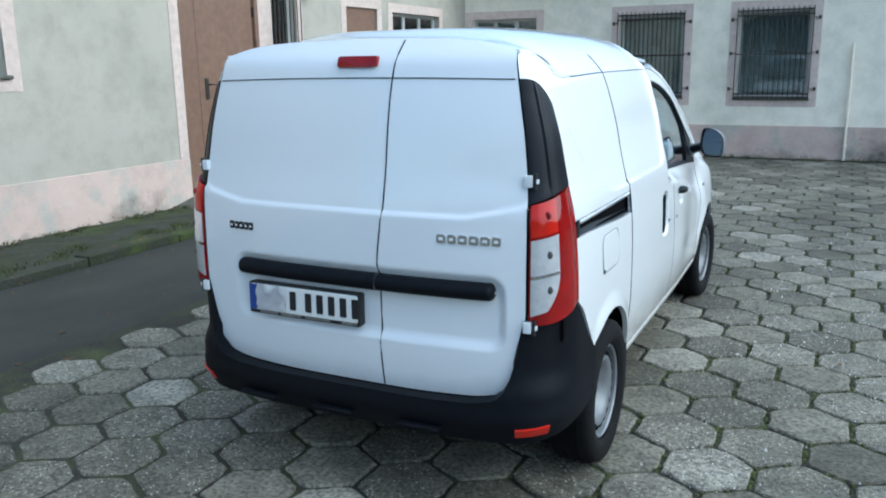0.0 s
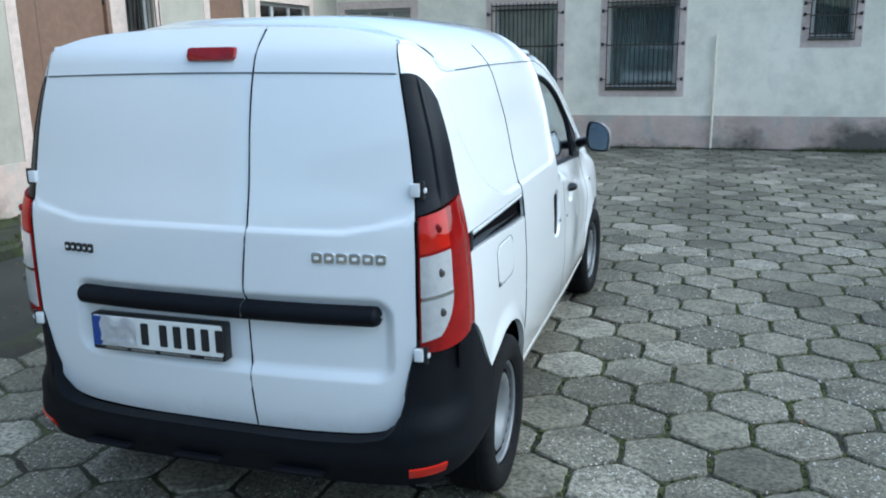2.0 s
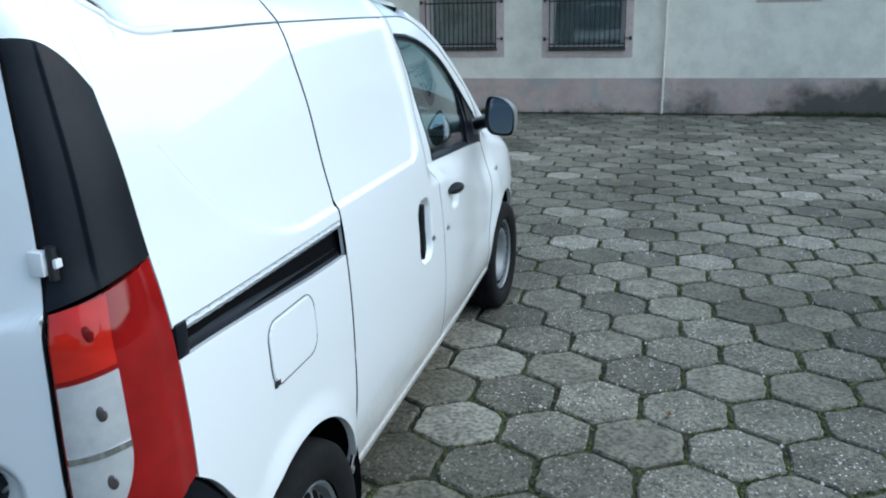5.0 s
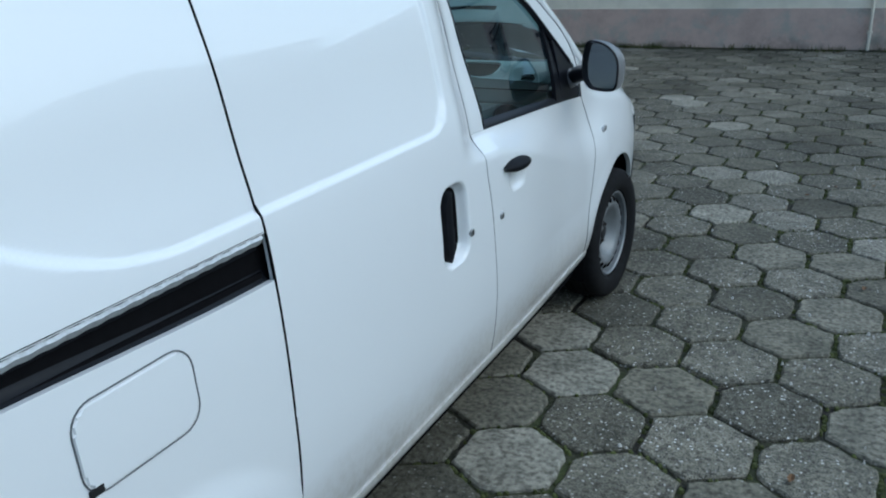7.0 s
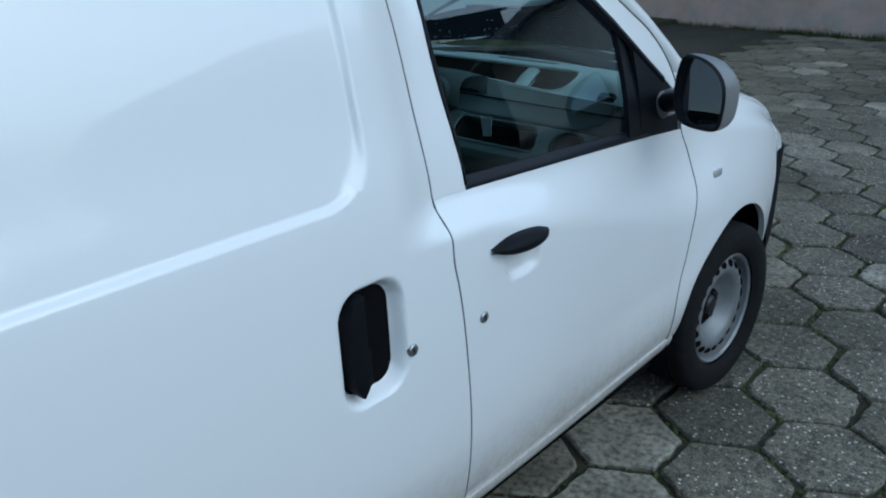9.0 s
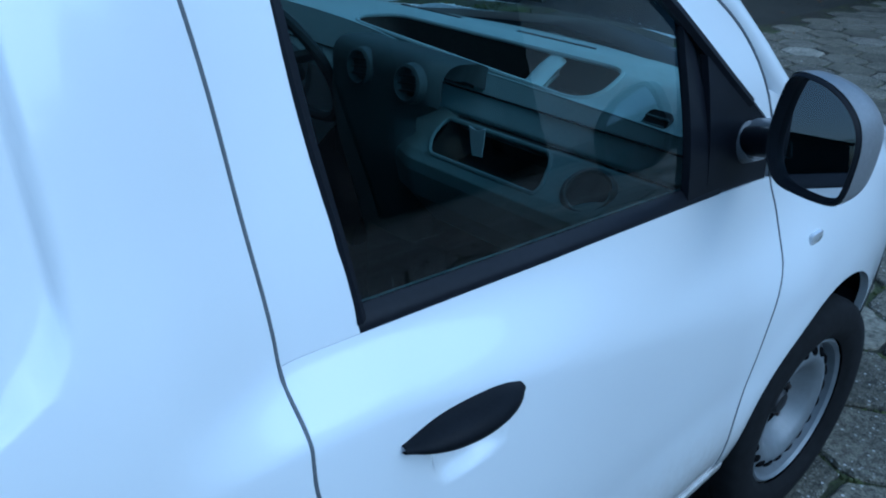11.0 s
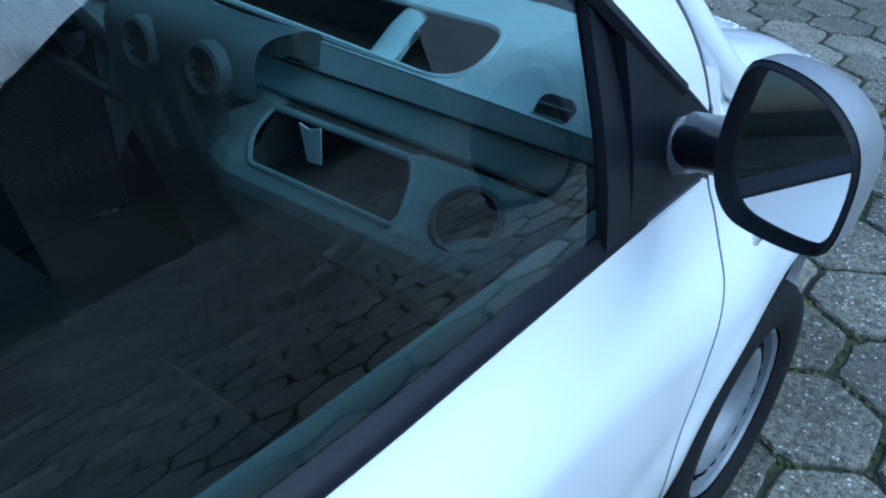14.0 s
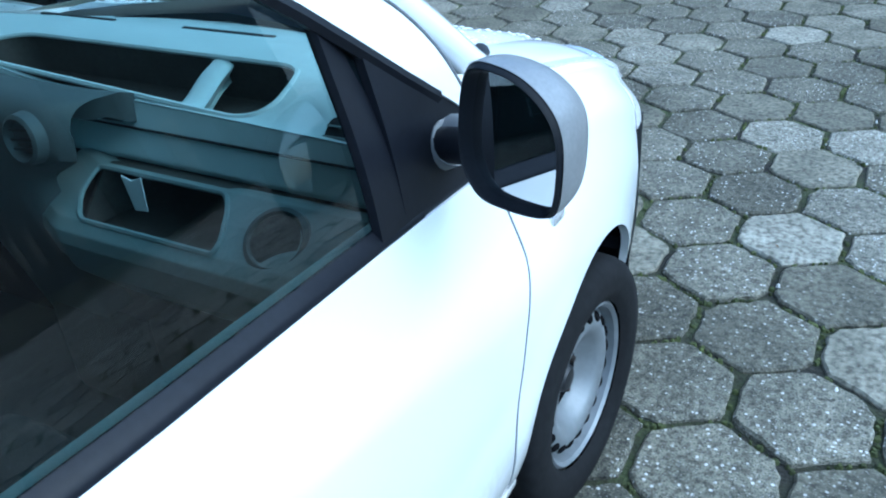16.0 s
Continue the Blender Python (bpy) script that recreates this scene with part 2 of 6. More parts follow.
CLEARLENS = simple("ribbed_clear_lens", (0.78, 0.78, 0.79), 0.14, 0.45, 0.10, 30.0, 0.0, 1.0)
BULB = simple("smoky_bulb", (0.10, 0.085, 0.08), 0.2, 0.2, 0.2, 50.0, 0.0, 1.0)
GLASS = glass_material("tinted_side_glass", (0.56, 0.75, 0.77))
SCREEN = glass_material("windscreen_glass", (0.74, 0.84, 0.82))
MIRROR = simple("mirror_silver", (0.50, 0.52, 0.54), 0.0, 1.0, 0.0)
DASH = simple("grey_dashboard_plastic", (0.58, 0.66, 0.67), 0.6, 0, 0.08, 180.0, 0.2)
DASHDARK = simple("dark_cabin_plastic", (0.020, 0.021, 0.023), 0.6, 0, 0.15, 150.0, 0.15)
SEAT = simple("dark_seat_cloth", (0.007, 0.007, 0.008), 0.95, 0, 0.25, 250.0, 0.3)
PAPER = simple("white_paper", (0.75, 0.75, 0.76), 0.8, 0, 0.05, 40.0)
PLATE = simple("plate_white", (0.78, 0.78, 0.75), 0.35, 0, 0.04, 60.0, 0.0, 0.4)
PLATEBLUE = simple("plate_blue", (0.02, 0.06, 0.28), 0.4)
INK = simple("black_ink", (0.012, 0.012, 0.014), 0.5)
# North wall: plaster colour lifted to stand for haze.
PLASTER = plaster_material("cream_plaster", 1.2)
# West wall: the same plaster darkened in colour to stand for weaker light.
PLASTER_WEST = plaster_material("shade_toned_cream_plaster", 0.57)
PLINTH = plinth_material()
PINK = simple("pink_surround_plaster", (0.63, 0.51, 0.45), 0.9, 0, 0.12, 14.0, 0.3)
PAVER = paver_material()
SOIL = soil_material()
ASPHALT = asphalt_material("worn_asphalt_apron", (0.019, 0.020, 0.016), (0.035, 0.036, 0.029))


def verge_material():
    m, n, l, b = material("mossy_concrete")
    a = noise_node(n, l, 2.2, 6.0, 0.65)
    f = noise_node(n, l, 55.0, 5.0)
    leaf = noise_node(n, l, 14.0, 3.0)
    c = ramp(n, l, a.outputs[0], [(0.40, (0.040, 0.041, 0.031)), (0.50, (0.030, 0.037, 0.015)), (0.62, (0.052, 0.072, 0.016))])
    g = ramp(n, l, f.outputs[0], [(0.3, (0.5, 0.5, 0.5)), (0.7, (1.3, 1.3, 1.3))])
    litter = ramp(n, l, leaf.outputs[0], [(0.66, (0, 0, 0)), (0.70, (0.7, 0.7, 0.7))])
    base = mix(n, l, 1.0, c.outputs[0], g.outputs[0], "MULTIPLY")
    l.new(mix(n, l, litter.outputs[0], base, (0.10, 0.07, 0.04)), b.inputs["Base Color"])
    b.inputs["Roughness"].default_value = 1.0
    bump(n, l, f.outputs[0], 1.0, 0.012, b)
    return m


VERGE = verge_material()
TRAY = simple("dark_brown_tray_plastic", (0.055, 0.050, 0.044), 0.7, 0, 0.2, 120.0, 0.2)
# The cabin's lack of light is put into this darker grey.
DASHMID = simple("shade_darkened_cabin_plastic", (0.062, 0.072, 0.074), 0.6, 0, 0.1, 180.0, 0.2)
# Dashboard grey again, with the shade of the lower parts put into its colour.
DASHLOW = simple("shade_dimmed_dash_plastic", (0.21, 0.25, 0.25), 0.65, 0, 0.08, 180.0, 0.2)
STONE = asphalt_material("grey_kerb_stone", (0.075, 0.078, 0.062), (0.13, 0.13, 0.112))
MOSS = simple("moss", (0.075, 0.088, 0.026), 1.0, 0, 0.5, 30.0, 1.0)
BROWN = simple("brown_painted_door", (0.20, 0.115, 0.075), 0.5, 0, 0.15, 12.0, 0.1)
IRON = simple("rusty_dark_iron", (0.06, 0.05, 0.045), 0.6, 0.5, 0.3, 50.0)
FRAMEWOOD = simple("weathered_white_window_frame", (0.48, 0.48, 0.47), 0.6, 0, 0.15, 30.0)
DARKGLASS = glass_material("window_glass", (0.74, 0.80, 0.80))
# Pale tone behind the panes; the windows' haze is put into this colour.
ROOM = simple("haze_pale_room", (0.62, 0.66, 0.66), 0.9, 0, 0.3, 3.0)
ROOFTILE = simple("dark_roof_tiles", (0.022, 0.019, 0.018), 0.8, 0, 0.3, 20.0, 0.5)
# Near-black render: the shade of backlit walls is put into the colour.
SHADEDWALL = simple("shade_darkened_render", (0.034, 0.031, 0.029), 0.9, 0, 0.2, 8.0, 0.3)
CHIP = simple("pale_stone_chip", (0.62, 0.60, 0.56), 0.7, 0, 0.15, 90.0)
LEAF = simple("dead_leaf", (0.16, 0.085, 0.035), 0.8, 0, 0.4, 30.0)
BARK = simple("bark", (0.028, 0.024, 0.020), 0.95, 0, 0.3, 20.0, 0.5)


# ---- building helpers ----
def link(name, bm, mat, smooth=True, angle=38):
    me = bpy.data.meshes.new(name)
    bm.normal_update()
    bm.to_mesh(me)
    bm.free()
    me.materials.append(mat)
    if smooth:
        me.shade_smooth()
        me.set_sharp_from_angle(angle=radians(angle))
    return new(name, me)


def part(name, bm, mat, parent, label="", smooth=True, angle=38):
    ob = link(name, bm, mat, smooth, angle)
    ob.parent = parent
    return tagged(ob, label)


def thing(name, label, category, group="", kind="", at=(0, 0, 0)):
    ob = new(name)
    ob.location = at
    return tagged(ob, label, category, group, kind)


def clamp(v, a=0.0, b=1.0):
    return max(a, min(b, v))


def step(a, b, v):
    t = clamp((v - a) / (b - a))
    return t * t * (3 - 2 * t)


def curve(*pts):
    xs = [p[0] for p in pts]
    ys = [p[1] for p in pts]
    n = len(pts)
    d = [(ys[i + 1] - ys[i]) / (xs[i + 1] - xs[i]) for i in range(n - 1)]
    m = [d[0]] + [(0 if d[i - 1] * d[i] <= 0 else (d[i - 1] + d[i]) / 2) for i in range(1, n - 1)] + [d[-1]]

    def f(x):
        if x <= xs[0]:
            return ys[0] + m[0] * (x - xs[0])
        if x >= xs[-1]:
            return ys[-1] + m[-1] * (x - xs[-1])
        i = max(k for k in range(n - 1) if xs[k] <= x)
        h = xs[i + 1] - xs[i]
        t = (x - xs[i]) / h
        return ((2 * t ** 3 - 3 * t * t + 1) * ys[i] + (t ** 3 - 2 * t * t + t) * h * m[i]
                + (-2 * t ** 3 + 3 * t * t) * ys[i + 1] + (t ** 3 - t * t) * h * m[i + 1])
    return f


def span(a, b, n, extra=()):
    """Even steps from a to b, with finer steps round the extra values (value, reach)."""
    v = {round(a + (b - a) * i / n, 5) for i in range(n + 1)}
    for c, r in extra:
        v |= {round(c + r * k / 5, 5) for k in range(-5, 6) if a < c + r * k / 5 < b}
    out = []
    for x in sorted(v):
        if not out or x - out[-1] > 0.0012:
            out.append(x)
    out[-1] = b
    return out


def shell(fn, us, vs, flange=0.016, away=(0, 2.2, 0.9), keep=None, mirror=False):
    """A panel: the surface fn(u, v) over a grid, its edges turned inwards by the flange."""
    bm = bmesh.new()
    P = [[Vector(fn(u, v)) for v in vs] for u in us]
    if mirror:
        for row in P:
            for p in row:
                p.x = -p.x
    away = Vector(away)
    nu, nv = len(us), len(vs)
    ci, cj = nu // 2, nv // 2
    nn = (P[min(ci + 1, nu - 1)][cj] - P[ci - 1][cj]).cross(P[ci][min(cj + 1, nv - 1)] - P[ci][cj - 1])
    sign = 1 if nn.dot(P[ci][cj] - away) > 0 else -1
    V = [[bm.verts.new(p) for p in row] for row in P]

    def normal(i, j):
        a = P[min(i + 1, nu - 1)][j] - P[max(i - 1, 0)][j]
        b = P[i][min(j + 1, nv - 1)] - P[i][max(j - 1, 0)]
        c = a.cross(b)
        return c.normalized() * sign if c.length > 1e-9 else Vector((0, 0, 1))

    def face(q):
        try:
            bm.faces.new(q if sign > 0 else q[::-1])
        except ValueError:
            pass
    for i in range(nu - 1):
        for j in range(nv - 1):
            if keep and not keep((us[i] + us[i + 1]) / 2, (vs[j] + vs[j + 1]) / 2):
                continue
            face([V[i][j], V[i + 1][j], V[i + 1][j + 1], V[i][j + 1]])
    if flange:
        ring = [(i, 0) for i in range(nu)] + [(nu - 1, j) for j in range(1, nv)] + [(i, nv - 1) for i in range(nu - 2, -1, -1)] + [(0, j) for j in range(nv - 2, 0, -1)]
        low = [bm.verts.new(P[i][j] - normal(i, j) * flange) for i, j in ring]
        for k in range(len(ring)):
            a, b = ring[k], ring[(k + 1) % len(ring)]
            face([V[a[0]][a[1]], low[k], low[(k + 1) % len(ring)], V[b[0]][b[1]]])
    if keep:
        loose = [v for v in bm.verts if not v.link_faces]
        for v in loose:
            bm.verts.remove(v)
    return bm


def box(x0, x1, y0, y1, z0, z1, bevel=0.0, seg=2):
    bm = bmesh.new()
    bmesh.ops.create_cube(bm, size=1, matrix=Matrix.Translation(((x0 + x1) / 2, (y0 + y1) / 2, (z0 + z1) / 2)) @ Matrix.Diagonal((x1 - x0, y1 - y0, z1 - z0, 1)))
    if bevel:
        bmesh.ops.bevel(bm, geom=bm.edges[:], offset=bevel, segments=seg, affect="EDGES", profile=0.6)
    return bm


def prism(poly, axis, a, b, bevel=0.0, seg=2):
    """A flat outline drawn in the two other axes, pushed from a to b along the axis."""
    bm = bmesh.new()

    def pt(p, d):
        q = list(p)
        q.insert("xyz".index(axis), d)
        return q
    lo = [bm.verts.new(pt(p, a)) for p in poly]
    hi = [bm.verts.new(pt(p, b)) for p in poly]
    bm.faces.new(lo)
    bm.faces.new(hi[::-1])
    for i in range(len(poly)):
        j = (i + 1) % len(poly)
        bm.faces.new([lo[j], lo[i], hi[i], hi[j]])
    bmesh.ops.recalc_face_normals(bm, faces=bm.faces[:])
    if bevel:
        bmesh.ops.bevel(bm, geom=bm.edges[:], offset=bevel, segments=seg, affect="EDGES", profile=0.6)
    return bm


def lathe(profile, seg=48, skip=None):
    """A profile of (radius, height) turned round the x axis; skip(i, k) leaves faces out."""
    bm = bmesh.new()
    rings = []
    for r, h in profile:
        rings.append([bm.verts.new((h, r * math.cos(2 * math.pi * k / seg), r * math.sin(2 * math.pi * k / seg))) for k in range(seg)])
    for i in range(len(rings) - 1):
        for k in range(seg):
            if skip and skip(i, k):
                continue
            kk = (k + 1) % seg
            bm.faces.new([rings[i][k], rings[i][kk], rings[i + 1][kk], rings[i + 1][k]])
    bmesh.ops.recalc_face_normals(bm, faces=bm.faces[:])
    return bm


def tube(points, radius, seg=8, closed=False):
    bm = bmesh.new()
    pts = [Vector(p) for p in points]
    rings = []
    n = len(pts)
    for i, p in enumerate(pts):
        a = pts[(i - 1) % n] if closed or i else pts[0]
        b = pts[(i + 1) % n] if closed or i < n - 1 else pts[-1]
        d = (b - a).normalized()
        s = d.cross(Vector((0, 0, 1)))
        s = s.normalized() if s.length > 1e-4 else Vector((1, 0, 0))
        t = d.cross(s)
        r = radius(i / (n - 1)) if callable(radius) else radius
        rings.append([bm.verts.new(p + (s * math.cos(2 * math.pi * k / seg) + t * math.sin(2 * math.pi * k / seg)) * r) for k in range(seg)])
    for i in range(n if closed else n - 1):
        j = (i + 1) % n
        for k in range(seg):
            kk = (k + 1) % seg
            bm.faces.new([rings[i][k], rings[i][kk], rings[j][kk], rings[j][k]])
    if not closed:
        bm.faces.new(rings[0])
        bm.faces.new(rings[-1])
    bmesh.ops.recalc_face_normals(bm, faces=bm.faces[:])
    return bm


def rounded(cx, cy, w, h, r, n=5):
    out = []
    for sx, sy, a0 in ((1, 1, 0), (-1, 1, 90), (-1, -1, 180), (1, -1, 270)):
        for k in range(n + 1):
            a = radians(a0 + 90 * k / n)
            out.append((cx + sx * (w / 2 - r) + r * math.cos(a), cy + sy * (h / 2 - r) + r * math.sin(a)))
    return out


def rrect(px, py, x0, x1, y0, y1, r):
    """How far inside a rounded rectangle a point lies (negative outside)."""
    cx, cy, hx, hy = (x0 + x1) / 2, (y0 + y1) / 2, (x1 - x0) / 2 - r, (y1 - y0) / 2 - r
    dx, dy = abs(px - cx) - hx, abs(py - cy) - hy
    return r - (math.hypot(max(dx, 0), max(dy, 0)) + min(max(dx, dy), 0))


# ---- the van: its outer surface ----
# x to its right, y from its rear bumper forwards, z up; rear axle and front axle
AXLE_R, AXLE_F, WHEEL_R = 0.735, 3.568, 0.312
HALF = curve((0.20, 0.775), (0.34, 0.835), (0.50, 0.868), (0.70, 0.880), (0.90, 0.878), (1.05, 0.869), (1.14, 0.859), (1.22, 0.843), (1.36, 0.803), (1.50, 0.757), (1.62, 0.703), (1.68, 0.665), (1.74, 0.615))
TAPER = curve((0.10, 0.985), (0.28, 0.995), (0.6, 1.0), (1.1, 1.0), (2.4, 1.0), (3.0, 0.988), (3.5, 0.976), (3.9, 0.945), (4.15, 0.89), (4.36, 0.76))
SEAM_B = curve((0.34, 2.150), (0.51, 2.139), (0.86, 2.108), (0.93, 2.098), (1.00, 2.087), (1.10, 2.087), (1.24, 2.077), (1.37, 2.067), (1.49, 2.050), (1.68, 2.020))
SEAM_F = curve((0.34, 3.155), (0.49, 3.170), (0.61, 3.195), (0.75, 3.225), (0.85, 3.252), (0.95, 3.233), (1.035, 3.186), (1.10, 3.182), (1.15, 3.170), (1.22, 3.135))
GUTTER = curve((0.2, 1.736), (0.30, 1.733), (0.46, 1.652), (0.60, 1.648), (1.0, 1.656), (2.3, 1.662), (2.45, 1.645), (2.60, 1.590), (2.72, 1.525), (2.831, 1.455), (2.947, 1.385), (3.069, 1.300), (3.13, 1.225), (3.165, 1.150), (3.185, 1.080))
WINDOW_TOP = curve((2.15, 1.598), (2.32, 1.588), (2.48, 1.555), (2.62, 1.505), (2.734, 1.451), (2.88, 1.352), (3.004, 1.255), (3.145, 1.150), (3.24, 1.075))
BELT = curve((2.05, 1.108), (2.19, 1.101), (2.546, 1.081), (2.78, 1.064), (3.00, 1.046), (3.17, 1.030), (3.30, 1.018))
GLASS_REAR = curve((1.05, 2.197), (1.10, 2.192), (1.30, 2.165), (1.48, 2.150), (1.62, 2.140))
PILLAR = curve((2.45, 1.665), (2.62, 1.610), (2.78, 1.520), (2.90, 1.445), (3.00, 1.380), (3.11, 1.298), (3.20, 1.218), (3.28, 1.150), (3.37, 1.095))


def stamp(y, z):
    d = rrect(y, z, 0.40, 1.905, 1.164, 1.78, 0.11)
    if y < 0.95:
        d = min(d, rrect(y, z, 0.30, 3.0, 1.164, 2.6, 0.62))
    return 0.011 * step(0.0, 0.014, d)

BULGE = curve((0.2, 0.0), (1.24, 0.0), (1.42, 0.016), (1.55, 0.028), (1.64, 0.042), (1.74, 0.05))


def side(y, z):
    w = HALF(z) * TAPER(y)
    # the glass stands in behind a shoulder that follows the waist line
    foot = BELT(y)
    inset = 0.05 * step(1.93, 2.12, y) * (1 - 0.3 * step(1.25, 1.6, z)) + 0.012 * clamp((y - 2.5) / 0.7)
    w -= inset * step(foot - 0.075 - 0.21 * clamp((y - 2.2) / 0.9), foot, z) * (1 - step(3.25, 3.9, y) * 0.6)
    # the door is drawn in a little behind the flared wheel arch
    w -= 0.022 * step(2.30, 2.90, y) * (1 - step(3.12, 3.42, y)) * step(0.38, 0.60, z) * (1 - step(foot - 0.16, foot, z))
    w += BULGE(z) * (1 - step(1.92, 2.20, y))
    w -= stamp(y, z)
    return w


def pocket(y, z):
    """The hollow behind the sliding door's handle."""
    return 0.034 * step(-0.004, 0.022, rrect(y, z, 1.783, 1.943, 0.785, 1.02, 0.055))


REAR = curve((0.40, 0.085), (0.50, 0.066), (0.62, 0.053), (0.90, 0.046), (1.10, 0.050), (1.17, 0.054), (1.30, 0.076), (1.50, 0.105), (1.65, 0.136), (1.72, 0.158), (1.80, 0.225))
DOOR_EDGE = curve((0.45, 0.70), (0.65, 0.722), (0.85, 0.733), (1.07, 0.733), (1.22, 0.728), (1.45, 0.702), (1.63, 0.668), (1.78, 0.640))
DOOR_SEAM = curve((0.45, 0.158), (0.85, 0.152), (0.95, 0.152), (1.17, 0.172), (1.66, 0.184), (1.80, 0.198))
DOOR_FOOT = curve((0.0, 0.470), (0.45, 0.474), (0.60, 0.486), (0.66, 0.508), (0.70, 0.565), (0.725, 0.64))


def rear(x, z):
    a = abs(x)
    y = REAR(z) + 0.052 * (a / 0.72) ** 2.6
    crease = 1.163 + 0.26 * max(0.0, a - 0.50) ** 1.15
    y += 0.012 * step(-0.008, 0.009, z - crease)
    y += 0.024 * step(-0.004, 0.042, rrect(x, z, -0.555, 0.665, 0.665, 0.955, 0.07))
    return y


def rear_top(x):
    return 1.799 - 0.02 * (x / 0.65) ** 2 - 0.04 * (abs(x) / 0.65) ** 6


def corner(s, z, out=0.0):
    """The rounded rear corner from the door's edge (s = 0) to the side (s = 1)."""
    xd = DOOR_EDGE(z) + 0.006
    p0 = Vector((xd, REAR(z) + 0.012 * step(1.15, 1.25, z) + 0.052 * (xd / 0.72) ** 2.6))
    p2 = Vector((side(0.285, z), 0.285))
    p1 = Vector((p2.x - 0.012, p0.y + 0.022))
    p = p0 * (1 - s) ** 2 + p1 * 2 * s * (1 - s) + p2 * s * s
    d = (p1 - p0) * (1 - s) + (p2 - p1) * s
    nrm = Vector((d.y, -d.x)).normalized()
    p += nrm * out
    return (p.x, p.y, z)


LIGHT_TOP, LIGHT_FOOT = (lambda s: 1.212 + 0.055 * s), (lambda s: 0.782 + 0.062 * s * s)
BUMP_X = curve((0.0, 0.0), (0.40, 0.50), (0.60, 0.725), (0.72, 0.812), (0.82, 0.866), (1.0, 0.886))
BUMP_Y = curve((0.0, 0.004), (0.40, 0.018), (0.60, 0.062), (0.72, 0.125), (0.82, 0.235), (1.0, 0.500))
BUMP_TOP = curve((0.0, 0.470), (0.36, 0.474), (0.47, 0.484), (0.535, 0.515), (0.565, 0.575), (0.59, 0.665), (0.61, 0.775), (0.68, 0.795), (0.76, 0.822), (0.84, 0.835), (0.90, 0.755), (0.95, 0.660), (1.0, 0.590))
BUMP_FOOT = curve((0.0, 0.315), (0.6, 0.315), (0.8, 0.335), (0.88, 0.345), (0.95, 0.345), (1.0, 0.35))


def bumper_surface(s, v):
    z0, z1 = BUMP_FOOT(s), BUMP_TOP(s)
    z = z0 + (z1 - z0) * v
    x, y = BUMP_X(s), BUMP_Y(s)
    inset = 0.028 * step(0.50, 0.60, z) * step(0.45, 0.6, s) * (1 - 0.85 * step(0.76, 0.86, s)) + 0.035 * (1 - step(0.30, 0.40, z)) - 0.006 * step(0.36, 0.42, z) * (1 - step(0.42, 0.47, z))
    ang = math.atan2(BUMP_X(s + 0.01) - BUMP_X(s - 0.01), BUMP_Y(s + 0.01) - BUMP_Y(s - 0.01))
    return (x - inset * math.cos(ang), y + inset * math.sin(ang), z)


def arch(y, yc, r):
    return WHEEL_R + math.sqrt(max(0.0, r * r - (y - yc) ** 2))


def quarter_foot(y):
    black = curve((0.27, 0.845), (0.34, 0.79), (0.42, 0.69), (0.50, 0.594))(y)
    return max(black if y < 0.52 else 0.34, arch(y, AXLE_R, 0.372) if abs(y - AXLE_R) < 0.372 else 0.34)


van = thing("van", "white panel van with black bumpers and a frosted roof", "van")


def build_rear_doors():
    zs = span(0, 1, 110, ((0.525, 0.03), (0.905, 0.006), (0.165, 0.04), (0.35, 0.04)))
    for name, a, b in (("left_rear_door", -1, 0), ("right_rear_door", 0, 1)):
        def fn(u, v, a=a):
            x0 = (DOOR_SEAM(1.0) - 0.002 if a < 0 else DOOR_SEAM(1.0) + 0.002)
            xr = x0 + ((-0.725 if a < 0 else 0.725) - x0) * u
            z = DOOR_FOOT(abs(xr)) + (rear_top(xr * 0.883) - DOOR_FOOT(abs(xr))) * v
            xa = DOOR_SEAM(z) + (-0.002 if a < 0 else 0.002)
            x = xa + ((-1 if a < 0 else 1) * DOOR_EDGE(z) - xa) * u
            return (x, rear(x, z), z)
        door = part(name, shell(fn, span(0, 1, 44, ((0.86, 0.05), (0.80, 0.05))), zs), PAINT, van, "white steel rear door with a stamped hollow")
        if a < 0:
            bm = prism(rounded(0.03, 1.715, 0.175, 0.042, 0.012), "y", 0, 0.03, 0.003)
            for v in bm.verts:
                v.co.y += rear(v.co.x, 1.715) - 0.016 + (v.co.z - 1.715) * 0.3
            part("high_brake_light", bm, RED, door, "dark red high-level brake light")
            build_plate(door)
            badge(door, -0.573, 1.062, 0.135, 0.032, INK, (0.0, 0.22, 0.40, 0.62, 0.80))
        else:
            badge(door, 0.402, 1.082, 0.25, 0.034, CHROME, (0.0, 0.17, 0.33, 0.50, 0.67, 0.84))
    # the handle strip, split at the doors' seam
    for name, x0, x1 in (("grab_bar", -0.530, 0.150), ("grab_bar", 0.155, 0.622)):
        def bar(u, v, x0=x0, x1=x1):
            x = x0 + (x1 - x0) * u
            end = min((x - x0) if x0 < 0 else 9, (x1 - x) if x0 > 0 else 9)
            h = 0.033 * math.sqrt(max(0.02, 1 - (1 - clamp(end / 0.022)) ** 2))
            a = math.pi * v
            return (x, rear(x, 1.0) + 0.014 - 0.045 * math.sin(a) ** 0.7 * math.sqrt(max(0.15, 1 - (1 - clamp(end / 0.022)) ** 2)), 0.892 - 0.003 + h * math.cos(a) + 0.004)
        bm = shell(bar, span(0, 1, 40, ((0.02, 0.02), (0.98, 0.02))), span(0, 1, 14), 0, (0, 2, 0.9))
        part(name, bm, BLACK, van, "dark moulded plastic grab bar with rounded end")


